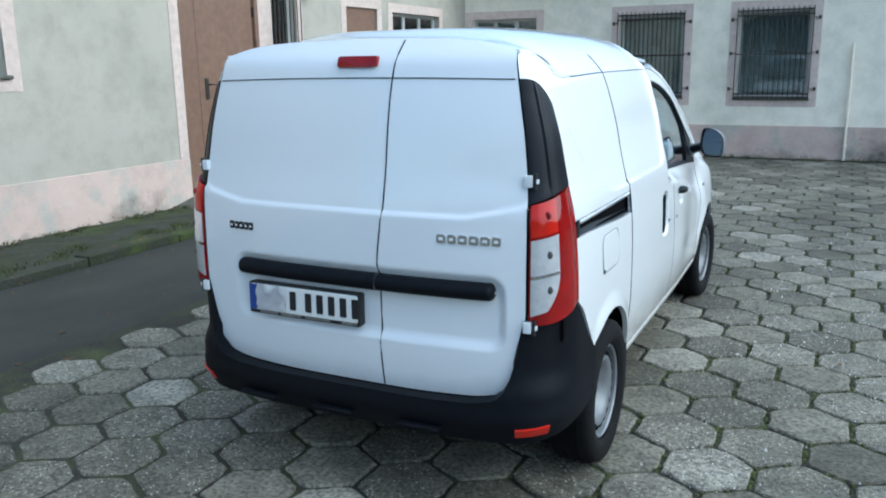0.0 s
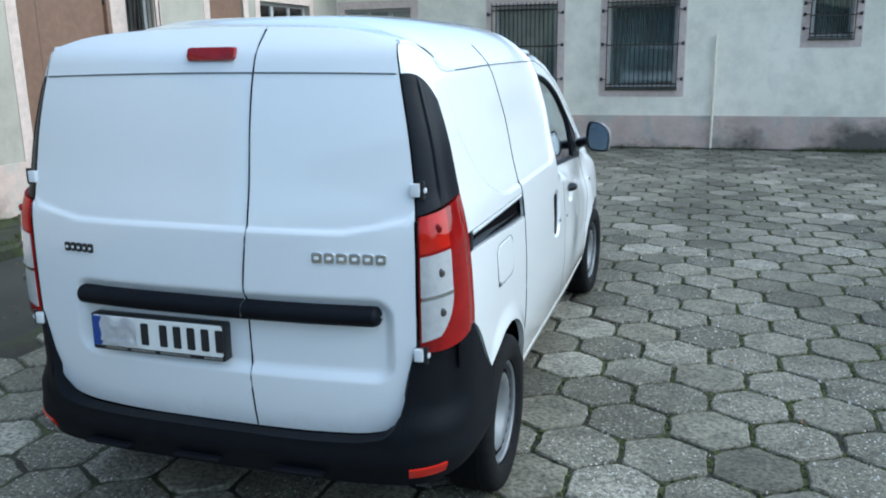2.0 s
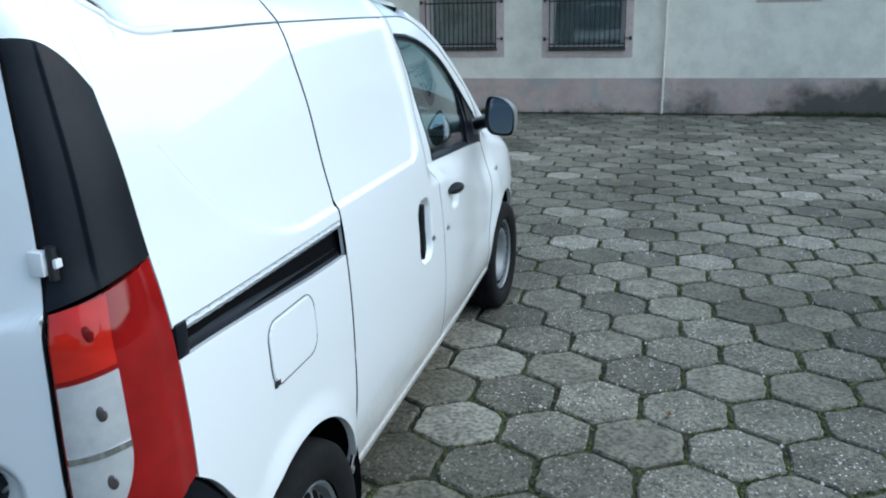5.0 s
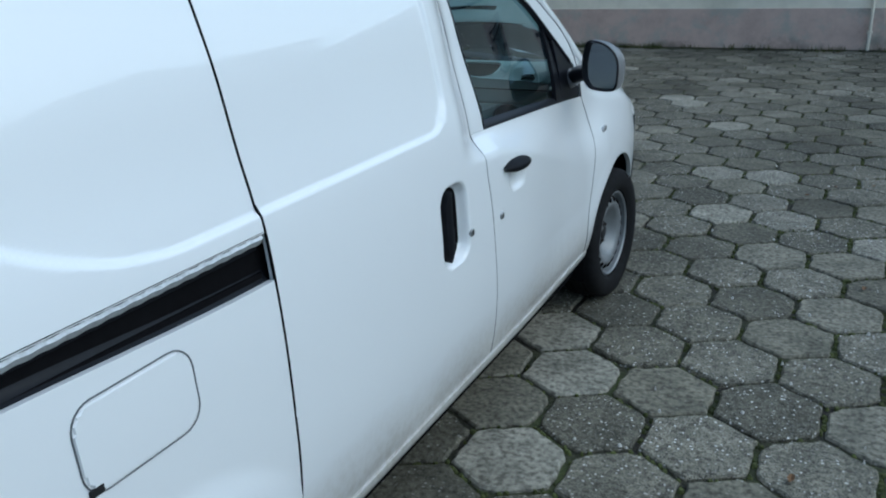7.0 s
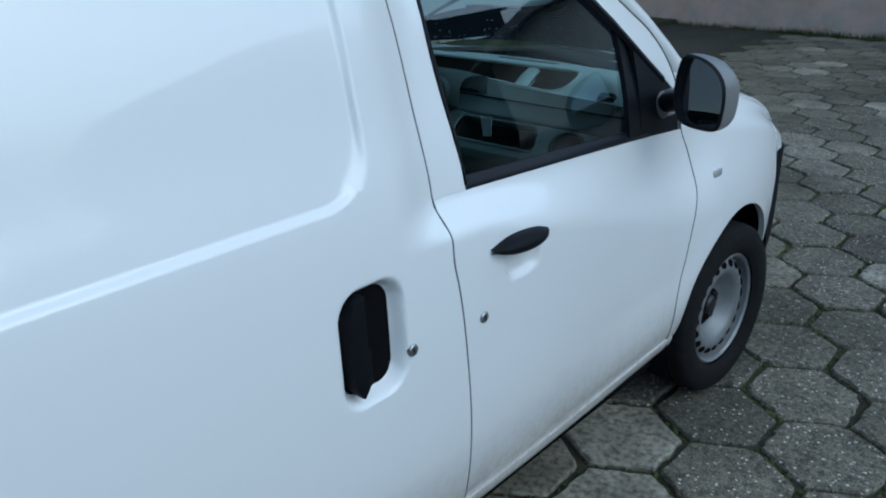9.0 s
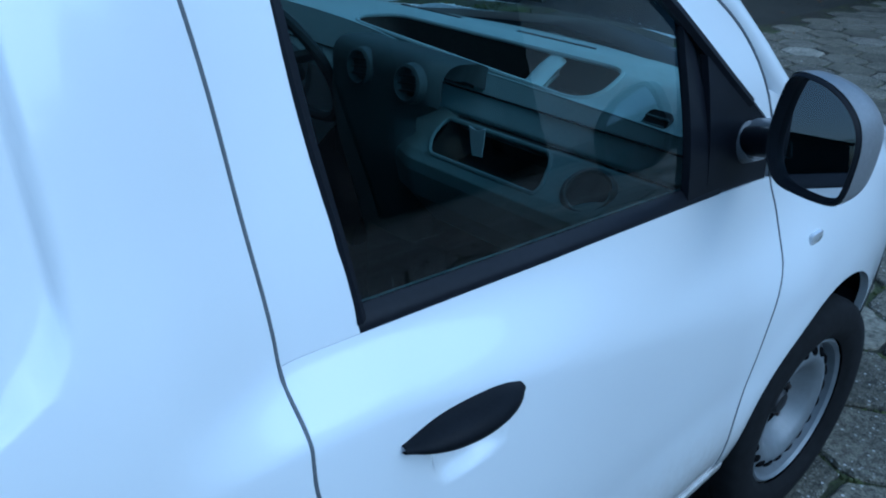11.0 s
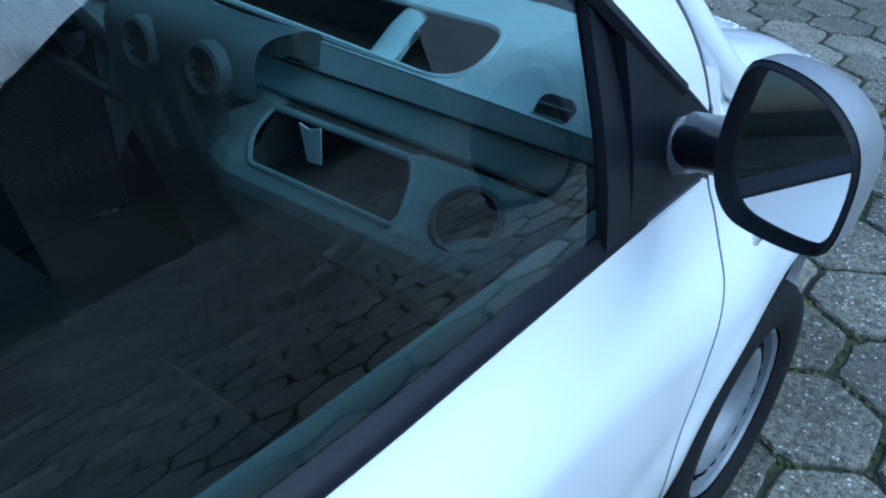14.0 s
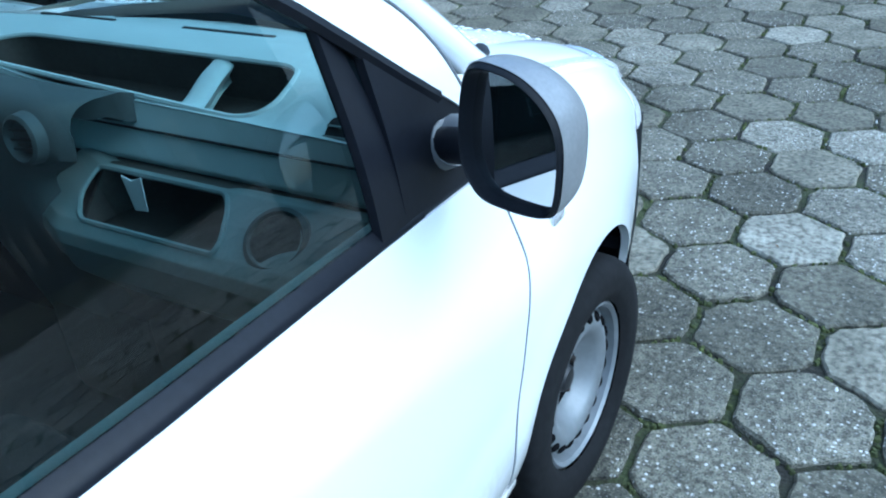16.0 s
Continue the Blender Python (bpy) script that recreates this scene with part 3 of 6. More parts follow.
def badge(parent, x, z, w, h, mat, starts):
    """A maker's badge as plain raised blocks."""
    n = len(starts)
    for i, s in enumerate(starts):
        e = (starts[i + 1] if i + 1 < n else 1.0) - 0.03
        bm = prism(rounded(x + w * (s + e) / 2, z, w * (e - s), h, 0.006, 3), "y", 0, 0.006, 0.0012, 1)
        inner = rounded(x + w * (s + e) / 2, z, w * (e - s) * 0.45, h * 0.3, 0.003, 2)
        for v in bm.verts:
            v.co.y += rear(v.co.x, v.co.z) - 0.006
        blk = part("badge_block", bm, mat, parent, "plain raised badge block")
        bm = prism(inner, "y", 0, 0.003)
        for v in bm.verts:
            v.co.y += rear(v.co.x, v.co.z) - 0.0075
        part("badge_hollow", bm, PAINT, blk)


def build_plate(parent):
    x0, x1, z0, z1 = -0.458, 0.078, 0.706, 0.838
    y = 0.030

    def at(bm):
        for v in bm.verts:
            v.co.y += (v.co.z - 0.77) * 0.02
        return bm
    holder = part("plate_holder", at(prism(rounded((x0 + x1) / 2, (z0 + z1) / 2, x1 - x0, z1 - z0, 0.008, 3), "y", y, y + 0.04, 0.003)), INK, parent, "black plastic number plate holder")
    part("number_plate", at(prism(rounded((x0 + x1) / 2, 0.777, 0.520, 0.110, 0.008, 3), "y", y - 0.004, y + 0.004, 0.0015, 1)), PLATE, holder, "white number plate with dark bars")
    part("blue_band", at(prism(rounded(-0.428, 0.777, 0.042, 0.106, 0.004, 2), "y", y - 0.006, y)), PLATEBLUE, holder)
    # characters stand as plain bars
    for i in range(6):
        cx = -0.235 + i * 0.055 + (0.02 if i else 0)
        part("plate_bar", at(prism(rounded(cx, 0.778, 0.030, 0.078, 0.004, 2), "y", y - 0.006, y)), INK, holder)
    for i, (cx, w) in enumerate(((-0.36, 0.09), (-0.25, 0.10), (-0.12, 0.12), (0.03, 0.07))):
        part("frame_bar", at(prism([(cx - w / 2, 0.711), (cx + w / 2, 0.711), (cx + w / 2, 0.719), (cx - w / 2, 0.719)], "y", y - 0.002, y + 0.01)), DULLMETAL, holder)
    # a torn slip of paper stuck over the first characters
    bm = bmesh.new()
    random.seed(4)
    nx, nz = 12, 9
    V = [[bm.verts.new((-0.415 + 0.148 * i / nx + random.uniform(-0.004, 0.004), y - 0.009 - 0.006 * noise.noise((i * 0.5, j * 0.5, 2)), 0.727 + 0.098 * j / nz + random.uniform(-0.004, 0.004) + 0.012 * math.sin(i * 0.9) * (j / nz))) for j in range(nz + 1)] for i in range(nx + 1)]
    for i in range(nx):
        for j in range(nz):
            bm.faces.new([V[i][j], V[i + 1][j], V[i + 1][j + 1], V[i][j + 1]])
    bmesh.ops.solidify(bm, geom=bm.faces[:], thickness=0.001)
    part("paper_slip", bm, PAPER, holder, "torn crumpled white paper slip")


def build_corners():
    for sx in (1, -1):
        mir = sx < 0
        # dark trim above the lamp, folded along its length
        def trim(u, v):
            s = u
            z = LIGHT_TOP(s) + 0.004 + (1.642 - 0.085 * s ** 4 - LIGHT_TOP(s)) * v
            fold = 0.010 * math.exp(-((s - 0.50) / 0.03) ** 2)
            return corner(s, z, 0.001 - 0.005 * step(0.5, 0.44, s) * step(0.03, 0.1, v) * (1 - step(0.9, 0.98, v)) + fold * 0.2)
        part("corner_trim", shell(trim, span(0, 1, 22, ((0.48, 0.06),)), span(0, 1, 30), 0.012, (0, 1.2, 1.2), mirror=mir), TRIM, van, "satin black corner trim")

        def cap(u, v):
            z0 = 1.648 - 0.085 * u ** 4
            z = z0 + (1.736 - z0) * v
            return corner(u, z)
        part("corner_cap", shell(cap, span(0, 1, 16), span(0, 1, 10), 0.012, (0, 1.2, 1.2), mirror=mir), PAINT, van)
        lamp = part("tail_lamp", shell(lambda u, v: corner(0.02 + 0.97 * u, LIGHT_FOOT(u) + (LIGHT_TOP(u) - LIGHT_FOOT(u)) * v, 0.012 * math.sin(math.pi * clamp(u * 1.1)) ** 0.5), span(0, 1, 22), span(0, 1, 30), 0.02, (0, 1.2, 1.0), mirror=mir), RED, van, "red and clear tail lamp cluster")

        def seg(s0, s1, za, zb, out, power=0.0):
            def fn(u, v):
                s = s0 + (s1 - s0) * u
                zf = za + (zb - za) * v + 0.05 * s
                if power:
                    s = s0 + (s1 - power * (1 - v) ** 2 - s0) * u
                b = 0.012 * math.sin(math.pi * clamp(s * 1.1)) ** 0.5
                return corner(s, zf, b + out)
            return shell(fn, span(0, 1, 10), span(0, 1, 12), 0.006, (0, 1.2, 1.0), mirror=mir)
        part("brake_lens", seg(0.05, 0.50, 1.098, 1.212, 0.0025), BRIGHTRED, lamp, "bright red brake lens")
        part("reversing_lens", seg(0.05, 0.50, 0.960, 1.088, 0.003), CLEARLENS, lamp, "clear ribbed lens")
        part("indicator_lens", seg(0.05, 0.50, 0.812, 0.948, 0.003, 0.20), CLEARLENS, lamp, "clear ribbed lens with a rounded foot")
        part("lens_divider", seg(0.06, 0.50, 0.948, 0.960, 0.005), CHROME, lamp)
        for zc, mt in ((1.180, RED), (1.042, BULB), (0.915, BULB)):
            p = Vector(corner(0.33, zc, 0.014))
            bm = bmesh.new()
            bmesh.ops.create_uvsphere(bm, u_segments=14, v_segments=8, radius=0.0145, matrix=Matrix.Translation((sx * p.x, p.y, p.z)) @ Matrix.Diagonal((0.9, 0.35, 1, 1)))
            part("bulb", bm, mt, lamp)
        # door hinges
        for zc in (1.297, 0.775):
            h = Vector(corner(0.06, zc, 0.010))
            hx = sx * (h.x + 0.004)
            hin = part("door_hinge", box(min(hx - sx * 0.030, hx), max(hx - sx * 0.030, hx), h.y - 0.012, h.y + 0.008, zc - 0.021, zc + 0.021, 0.004), PAINT, van, "white painted door hinge")
            part("hinge_knuckle", tube([(hx + sx * 0.008, h.y + 0.002, zc - 0.028), (hx + sx * 0.008, h.y + 0.002, zc), (hx + sx * 0.008, h.y + 0.002, zc + 0.028)], 0.0085, 10), INK, hin)
            part("hinge_strap", box(min(hx, hx + sx * 0.020), max(hx, hx + sx * 0.020), h.y - 0.004, h.y + 0.012, zc - 0.008, zc + 0.008, 0.003), PAINT, hin)


def build_rear_bumper():
    bm = shell(lambda s, v: bumper_surface(abs(s), v) if s >= 0 else (-bumper_surface(-s, v)[0], *bumper_surface(-s, v)[1:]), span(-1, 1, 110), span(0, 1, 22), 0.06, (0, 0.9, 0.5))
    bump_ob = part("rear_bumper", bm, BLACK, van, "black textured plastic rear bumper")
    for sx in (1, -1):
        def lens(u, v):
            s = 0.585 + 0.145 * u
            z = 0.352 + 0.034 * v + 0.012 * u
            b = Vector(bumper_surface(s, (z - BUMP_FOOT(s)) / (BUMP_TOP(s) - BUMP_FOOT(s))))
            return (b.x + 0.003, b.y - 0.006, z)
        part("reflector", shell(lens, span(0, 1, 10), span(0, 1, 4), 0.01, (0, 0.9, 0.5), mirror=sx < 0), BRIGHTRED, bump_ob, "orange-red bumper reflector")
    for x in (-0.42, -0.05, 0.34):
        part("bumper_slot", box(x - 0.09, x + 0.09, -0.012, 0.03, 0.352, 0.362, 0.004), TRIM, bump_ob)
    part("underbody_pan", box(-0.62, 0.62, 0.40, 3.95, 0.30, 0.33, 0.01), DEEP, van, "dark underside of the van")
    part("rear_valance", box(-0.58, 0.58, 0.14, 0.45, 0.28, 0.36, 0.03), DEEP, van, "dark underbody behind the bumper")


def build_sides():
    for sx in (1, -1):
        mir = sx < 0

        def qu(u, v):
            y = 0.2858 + (1.093 - 0.2858) * u
            z = 1.134 + (GUTTER(y) - 0.003 * step(0.42, 0.50, y) - 1.134) * v
            return (side(y, z), y, z)
        part("rear_quarter_panel", shell(qu, span(0, 1, 90), span(0, 1, 80, ((0.09, 0.05),)), 0.016, mirror=mir), PAINT, van, "white steel side panel with a stamped crease")

        def ql(u, v):
            y = 0.285 + (1.093 - 0.285) * u
            z0 = quarter_foot(y)
            top = 1.072 - 0.035 * step(0.3, 1.1, y)
            z = z0 + (top - z0) * v
            x = side(y, z)
            x += 0.012 * step(0.075, 0.0, abs(math.hypot(y - AXLE_R, z - WHEEL_R) - 0.372)) * step(0.45, 0.6, y)
            return (x, y, z)
        low = part("lower_quarter_panel", shell(ql, span(0, 1, 80), span(0, 1, 30), 0.022, mirror=mir), PAINT, van, "white steel panel over the rear wheel")
        if sx > 0:
            build_fuel_flap(low)
        # sliding door rail
        if sx > 0:
            rail = part("door_rail", shell(lambda u, v: (side(0.29 + 0.803 * u, 1.1) - 0.030 + 0.026 * abs(2 * v - 1) ** 3, 0.29 + 0.803 * u, 1.068 - 0.036 * step(0.3, 1.1, 0.29 + 0.803 * u) + (0.068 + 0.036 * step(0.3, 1.1, 0.29 + 0.803 * u)) * v), span(0, 1, 40), span(0, 1, 16), 0.01), TRIM, van, "black sliding door rail with a worn metal lip")
            part("rail_lip", shell(lambda u, v: (side(0.30 + 0.785 * u, 1.12) + 0.002 - 0.010 * (1 - v), 0.30 + 0.785 * u, 1.114 + 0.013 * v + 0.0008 * math.sin(u * 120)), span(0, 1, 150), span(0, 1, 3), 0.008), WORNLIP, rail, "worn bare metal lip")
            part("rail_slot", shell(lambda u, v: (side(0.30 + 0.785 * u, 1.08) - 0.018, 0.30 + 0.785 * u, 1.062 + 0.012 * v - 0.02 * u), span(0, 1, 20), span(0, 1, 2), 0.006), DEEP, rail)
            part("rail_end", box(side(0.30, 1.1) - 0.03, side(0.30, 1.1) + 0.001, 0.287, 0.325, 1.066, 1.138, 0.006), TRIM, rail)
        build_sliding_door(sx)
        build_front_door(sx)
        build_front_wing(sx)
        # sill below the doors
        part("sill", shell(lambda u, v: (min(0.845, side(1.12 + 2.07 * u, 0.37) + 0.001) - 0.09 * (1 - v) ** 2, 1.12 + 2.07 * u, 0.246 + 0.108 * v), span(0, 1, 20), span(0, 1, 8), 0.03, mirror=mir), PAINT, van, "dirty white sill")
        part("underbody_skirt", box(min(sx * 0.5, sx * 0.70), max(sx * 0.5, sx * 0.70), 1.10, 3.10, 0.20, 0.30, 0.02), DEEP, van)


def build_fuel_flap(parent):
    """A rounded square flap, its gap cut as a fine groove."""
    y0, y1, z0, z1 = 0.600, 0.850, 0.862, 1.018

    def fn(u, v):
        y, z = y0 + (y1 - y0) * u, z0 + (z1 - z0) * v
        d = rrect(y, z, y0, y1, z0, z1, 0.045)
        return (side(y, z) + (0.0035 if d > 0.004 else -0.004), y, z)

    def inside(u, v):
        return rrect(y0 + (y1 - y0) * u, z0 + (z1 - z0) * v, y0, y1, z0, z1, 0.045) > 0
    flap = part("fuel_flap", shell(fn, span(0, 1, 60), span(0, 1, 40), 0, keep=inside), PAINT, parent, "white rounded fuel filler flap")
    pts = [(side(p[0], p[1]) + 0.0012, p[0], p[1]) for p in rounded((y0 + y1) / 2, (z0 + z1) / 2, y1 - y0, z1 - z0, 0.045, 6)]
    part("flap_gap", tube(pts, 0.0016, 5, True), simple_gap(), flap)
    part("finger_notch", box(side(y0, z0), side(y0, z0) + 0.004, y0 + 0.004, y0 + 0.032, z0 + 0.002, z0 + 0.018, 0.003), INK, flap)


GAPS = []


def simple_gap():
    if not GAPS:
        GAPS.append(simple("grey_panel_gap", (0.13, 0.14, 0.15), 0.7))
    return GAPS[0]


def build_sliding_door(sx):
    mir = sx < 0

    def fn(u, v):
        z = 0.356 + (1.0 - 0.356) * v / 0.5 if v < 0.5 else 1.0 + (1.662 - 1.0) * (v - 0.5) / 0.5
        y = 1.1 + (SEAM_B(z) - 0.002 - 1.1) * u
        x = side(y, z) - pocket(y, z)
        return (x, y, z)
    door = part("sliding_door" if sx > 0 else "cargo_side_panel", shell(fn, span(0, 1, 50, ((0.69, 0.03), (0.72, 0.02), (0.83, 0.03), (0.86, 0.02), (0.775, 0.05))), span(0, 1, 70, ((0.335, 0.02), (0.5, 0.02), (0.515, 0.02), (0.628, 0.012))), 0.016, mirror=mir), PAINT, van, "white sliding side door" if sx > 0 else "white side panel")
    if sx < 0:
        return
    # black pull handle in its hollow, its foot cut to a point
    bm = prism([(1.800, 0.968), (1.816, 1.000), (1.842, 1.010), (1.845, 0.908), (1.851, 0.898), (1.853, 0.832), (1.830, 0.800), (1.812, 0.824), (1.801, 0.900)], "x", 0.838, 0.881, 0.006)
    part("pull_handle", bm, BLACK, door, "black plastic pull handle")
    keyhole(door, 1.956, 0.852)


def keyhole(parent, y, z):
    x = side(y, z)
    bm = lathe([(0.0, 0.004), (0.010, 0.005), (0.0125, 0.003), (0.0135, -0.004)], 20)
    bmesh.ops.translate(bm, verts=bm.verts, vec=(x, y, z))
    lock = part("lock", bm, DULLMETAL, parent, "round metal lock")
    part("key_slot", box(x + 0.003, x + 0.0062, y - 0.0012, y + 0.0012, z - 0.006, z + 0.006), INK, lock)


def build_front_door(sx):
    mir = sx < 0

    def fn(u, v):
        zt = BELT(2.11 + 1.06 * u)
        z = 0.356 + (zt - 0.356) * v
        y = SEAM_B(z) + 0.003 + (SEAM_F(z) - 0.003 - SEAM_B(z) - 0.003) * u
        x = side(y, z)
        # shallow finger cup below the handle
        x -= 0.016 * step(-0.002, 0.018, rrect(y, z, 2.245, 2.375, 0.885, 0.985, 0.045))
        return (x, y, z)
    door = part("front_door", shell(fn, span(0, 1, 60, ((0.12, 0.02), (0.26, 0.02))), span(0, 1, 56, ((0.73, 0.03), (0.85, 0.03), (0.96, 0.03))), 0.016, mirror=mir), PAINT, van, "white front door")

    def pillar(u, v):
        zb = BELT(2.09 + 0.10 * u) - 0.0006
        z = zb + (GUTTER(2.2) - 0.003 - zb) * v
        ya = SEAM_B(z) + 0.003
        y = ya + (GLASS_REAR(z) - ya) * u
        return (side(y, z), y, z)
    part("window_pillar", shell(pillar, span(0, 1, 8), span(0, 1, 60), 0.018, mirror=mir), PAINT, door)

    def frame_top(u, v):
        y = 2.145 + 1.018 * u
        z0, z1 = WINDOW_TOP(y), GUTTER(y) - 0.003
        z = z0 + (z1 - z0) * v
        return (side(y, z), y, z)
    part("window_frame", shell(frame_top, span(0, 1, 60), span(0, 1, 6), 0.018, mirror=mir), PAINT, door, "white upper door frame")

    def glass_x(y, z):
        return side(y, z) - 0.016

    def pane(u, v):
        y = 2.145 + (3.165 - 2.145) * u
        z0, z1 = BELT(y) - 0.012, WINDOW_TOP(y) + 0.006
        z = z0 + (max(z1, z0 + 0.003) - z0) * v
        return (glass_x(y, z), y, z)
    gl = part("side_window", shell(pane, span(0, 1, 30), span(0, 1, 20), 0, mirror=mir), GLASS, door, "tinted side window glass")
    # rubber along the foot of the glass, and round its other sides
    def strip(u, v):
        y = 2.188 + (2.990 - 2.188) * u
        z = BELT(y) - 0.006 + 0.030 * v
        return (side(y, BELT(y)) - 0.002 - 0.018 * v ** 1.5 + 0.004 * math.sin(math.pi * v), y, z)
    part("waist_rubber", shell(strip, span(0, 1, 40), span(0, 1, 8), 0.02, mirror=mir), TRIM, door, "black rubber waist strip")
    pts = [(GLASS_REAR(z) + 0.004, z) for z in (BELT(2.2) + 0.01, 1.2, 1.3, 1.4, 1.5, 1.565)]
    pts += [(y, WINDOW_TOP(y) - 0.006) for y in (2.175, 2.30, 2.42, 2.53, 2.62, 2.70, 2.78, 2.86, 2.94, 3.02, 3.09)]
    part("window_seal", tube([(sx * (side(y, z) - 0.008), y, z) for y, z in pts], 0.011, 6), TRIM, door, "black window seal")
    # black triangle that carries the mirror
    def tri(u, v):
        y = 2.945 + (3.172 - 2.945) * u
        z0, z1 = BELT(y) - 0.002, WINDOW_TOP(y) + 0.004
        z = z0 + (max(z1, z0 + 0.004) - z0) * v
        return (side(y, z) - 0.004, y, z)
    part("mirror_triangle", shell(tri, span(0, 1, 14), span(0, 1, 10), 0.014, mirror=mir), TRIM, door, "black mirror mounting triangle")
    part("window_divider", shell(lambda u, v: (side(2.88, 1.045 + 0.32 * v) - 0.004 - 0.004 * u, 2.880 + 0.078 * u, BELT(2.91) + 0.004 + (WINDOW_TOP(2.880 + 0.078 * u) - 0.004 - BELT(2.91)) * v), span(0, 1, 4), span(0, 1, 12), 0.014, mirror=mir), TRIM, door, "black channel that guides the window")
    if sx > 0:
        def hand(u, v):
            y = 2.200 + 0.198 * u
            e = math.sin(math.pi * clamp(u, 0.02, 0.98)) ** 0.45
            a = math.pi * v
            return (side(y, 0.97) - 0.002 + 0.042 * e * math.sin(a) ** 0.8, y, 0.976 - 0.008 * u + 0.021 * e * math.cos(a) * (0.75 + 0.25 * step(0, 0.3, u)))
        part("door_handle", shell(hand, span(0, 1, 24), span(0, 1, 12), 0), BLACK, door, "black plastic door handle")
        keyhole(door, 2.172, 0.838)
    build_mirror(sx, door)


def build_mirror(sx, door):
    """Door mirror: rounded black cap, black rim and arm, silvered glass facing back."""
    cx, cy, cz = 0.936, 2.992, 1.184
    D = 0.088

    turn = Matrix.Translation((cx, cy, cz)) @ Matrix.Rotation(radians(-8), 4, "Z") @ Matrix.Translation((-cx, -cy, -cz))

    def turned(q):
        # the whole housing leans forward with its height
        return tuple(turn @ Vector((q[0], q[1] + 0.05 * (q[2] - cz), q[2])))

    # the housing's outline, from its upper inner corner outwards
    RING = [(-0.058, 0.090), (-0.020, 0.094), (0.024, 0.080), (0.059, 0.051), (0.075, 0.016), (0.077, -0.034), (0.070, -0.078), (0.048, -0.092), (-0.006, -0.092), (-0.042, -0.083), (-0.065, -0.054), (-0.074, -0.014), (-0.071, 0.045)]

    def outline(a):
        n = len(RING)
        f = (a / (2 * math.pi) * n) % n
        i, t = int(f), f - int(f)
        p = [Vector(RING[(i + k) % n]) for k in (-1, 0, 1, 2)]
        q = 0.5 * (2 * p[1] + (p[2] - p[0]) * t + (2 * p[0] - 5 * p[1] + 4 * p[2] - p[3]) * t * t + (3 * p[1] - p[0] - 3 * p[2] + p[3]) * t ** 3)
        return q.x, q.y

    def cap(u, v):
        x, z = outline(2 * math.pi * u)
        r = math.sin(math.pi / 2 * v) ** 0.5 if v > 0 else 0.0
        return turned((cx + x * r + 0.01 * (1 - v), cy - 0.010 + (D + 0.010) * math.cos(math.pi / 2 * v) ** 0.8, cz + z * r))
    bm = shell(cap, span(0, 1, 65), span(0, 1, 12), 0, (cx, cy - 0.4, cz), mirror=sx < 0)
    bmesh.ops.remove_doubles(bm, verts=bm.verts, dist=0.0005)
    mir = part("mirror_cap", bm, SHELL, door, "satin dark grey door mirror cap")

    def rim(u, v):
        x, z = outline(2 * math.pi * u)
        k = 0.985 - 0.105 * v
        return turned((cx + x * k, cy - 0.016 * math.sin(math.pi * v) - 0.010 * (1 - v) + 0.012 * v ** 3, cz + z * k))
    bm = shell(rim, span(0, 1, 65), span(0, 1, 8), 0, (cx, cy + 0.5, cz), mirror=sx < 0)
    bmesh.ops.remove_doubles(bm, verts=bm.verts, dist=0.0005)
    part("mirror_rim", bm, BLACK, mir, "black mirror rim")

    def face(u, v):
        x, z = outline(2 * math.pi * u)
        k = 0.89 * v
        return turned((cx + x * k, cy + 0.004 - 0.02 * x * k + 0.04 * z * k, cz + z * k))
    bm = shell(face, span(0, 1, 65), span(0, 1, 5), 0, (cx, cy + 0.5, cz), mirror=sx < 0)
    bmesh.ops.remove_doubles(bm, verts=bm.verts, dist=0.0005)
    part("mirror_glass", bm, MIRROR, mir, "silvered mirror glass")
    pts = [(0.768, 3.080, 1.118), (0.800, 3.064, 1.128), (0.834, 3.044, 1.140), (0.872, 3.022, 1.152)]
    part("mirror_arm", tube([(sx * p[0], p[1], p[2]) for p in pts], 0.027, 12), TRIM, mir, "black mirror arm")
    part("mirror_arm_cover", tube([(sx * p[0], p[1] + 0.022, p[2] + 0.010) for p in pts[1:]], 0.026, 12), SHELL, mir)
    part("mirror_foot", tube([(sx * 0.768, 3.085, 1.108), (sx * 0.786, 3.078, 1.118), (sx * 0.806, 3.070, 1.130)], 0.036, 14), SHELL, mir)


HOOD_EDGE = curve((3.10, 1.20), (3.20, 1.165), (3.28, 1.120), (3.40, 1.082), (3.60, 1.048), (3.85, 0.985), (4.05, 0.905), (4.25, 0.79))
HOOD_MID = curve((3.30, 1.170), (3.60, 1.135), (3.88, 1.05), (4.22, 0.90))


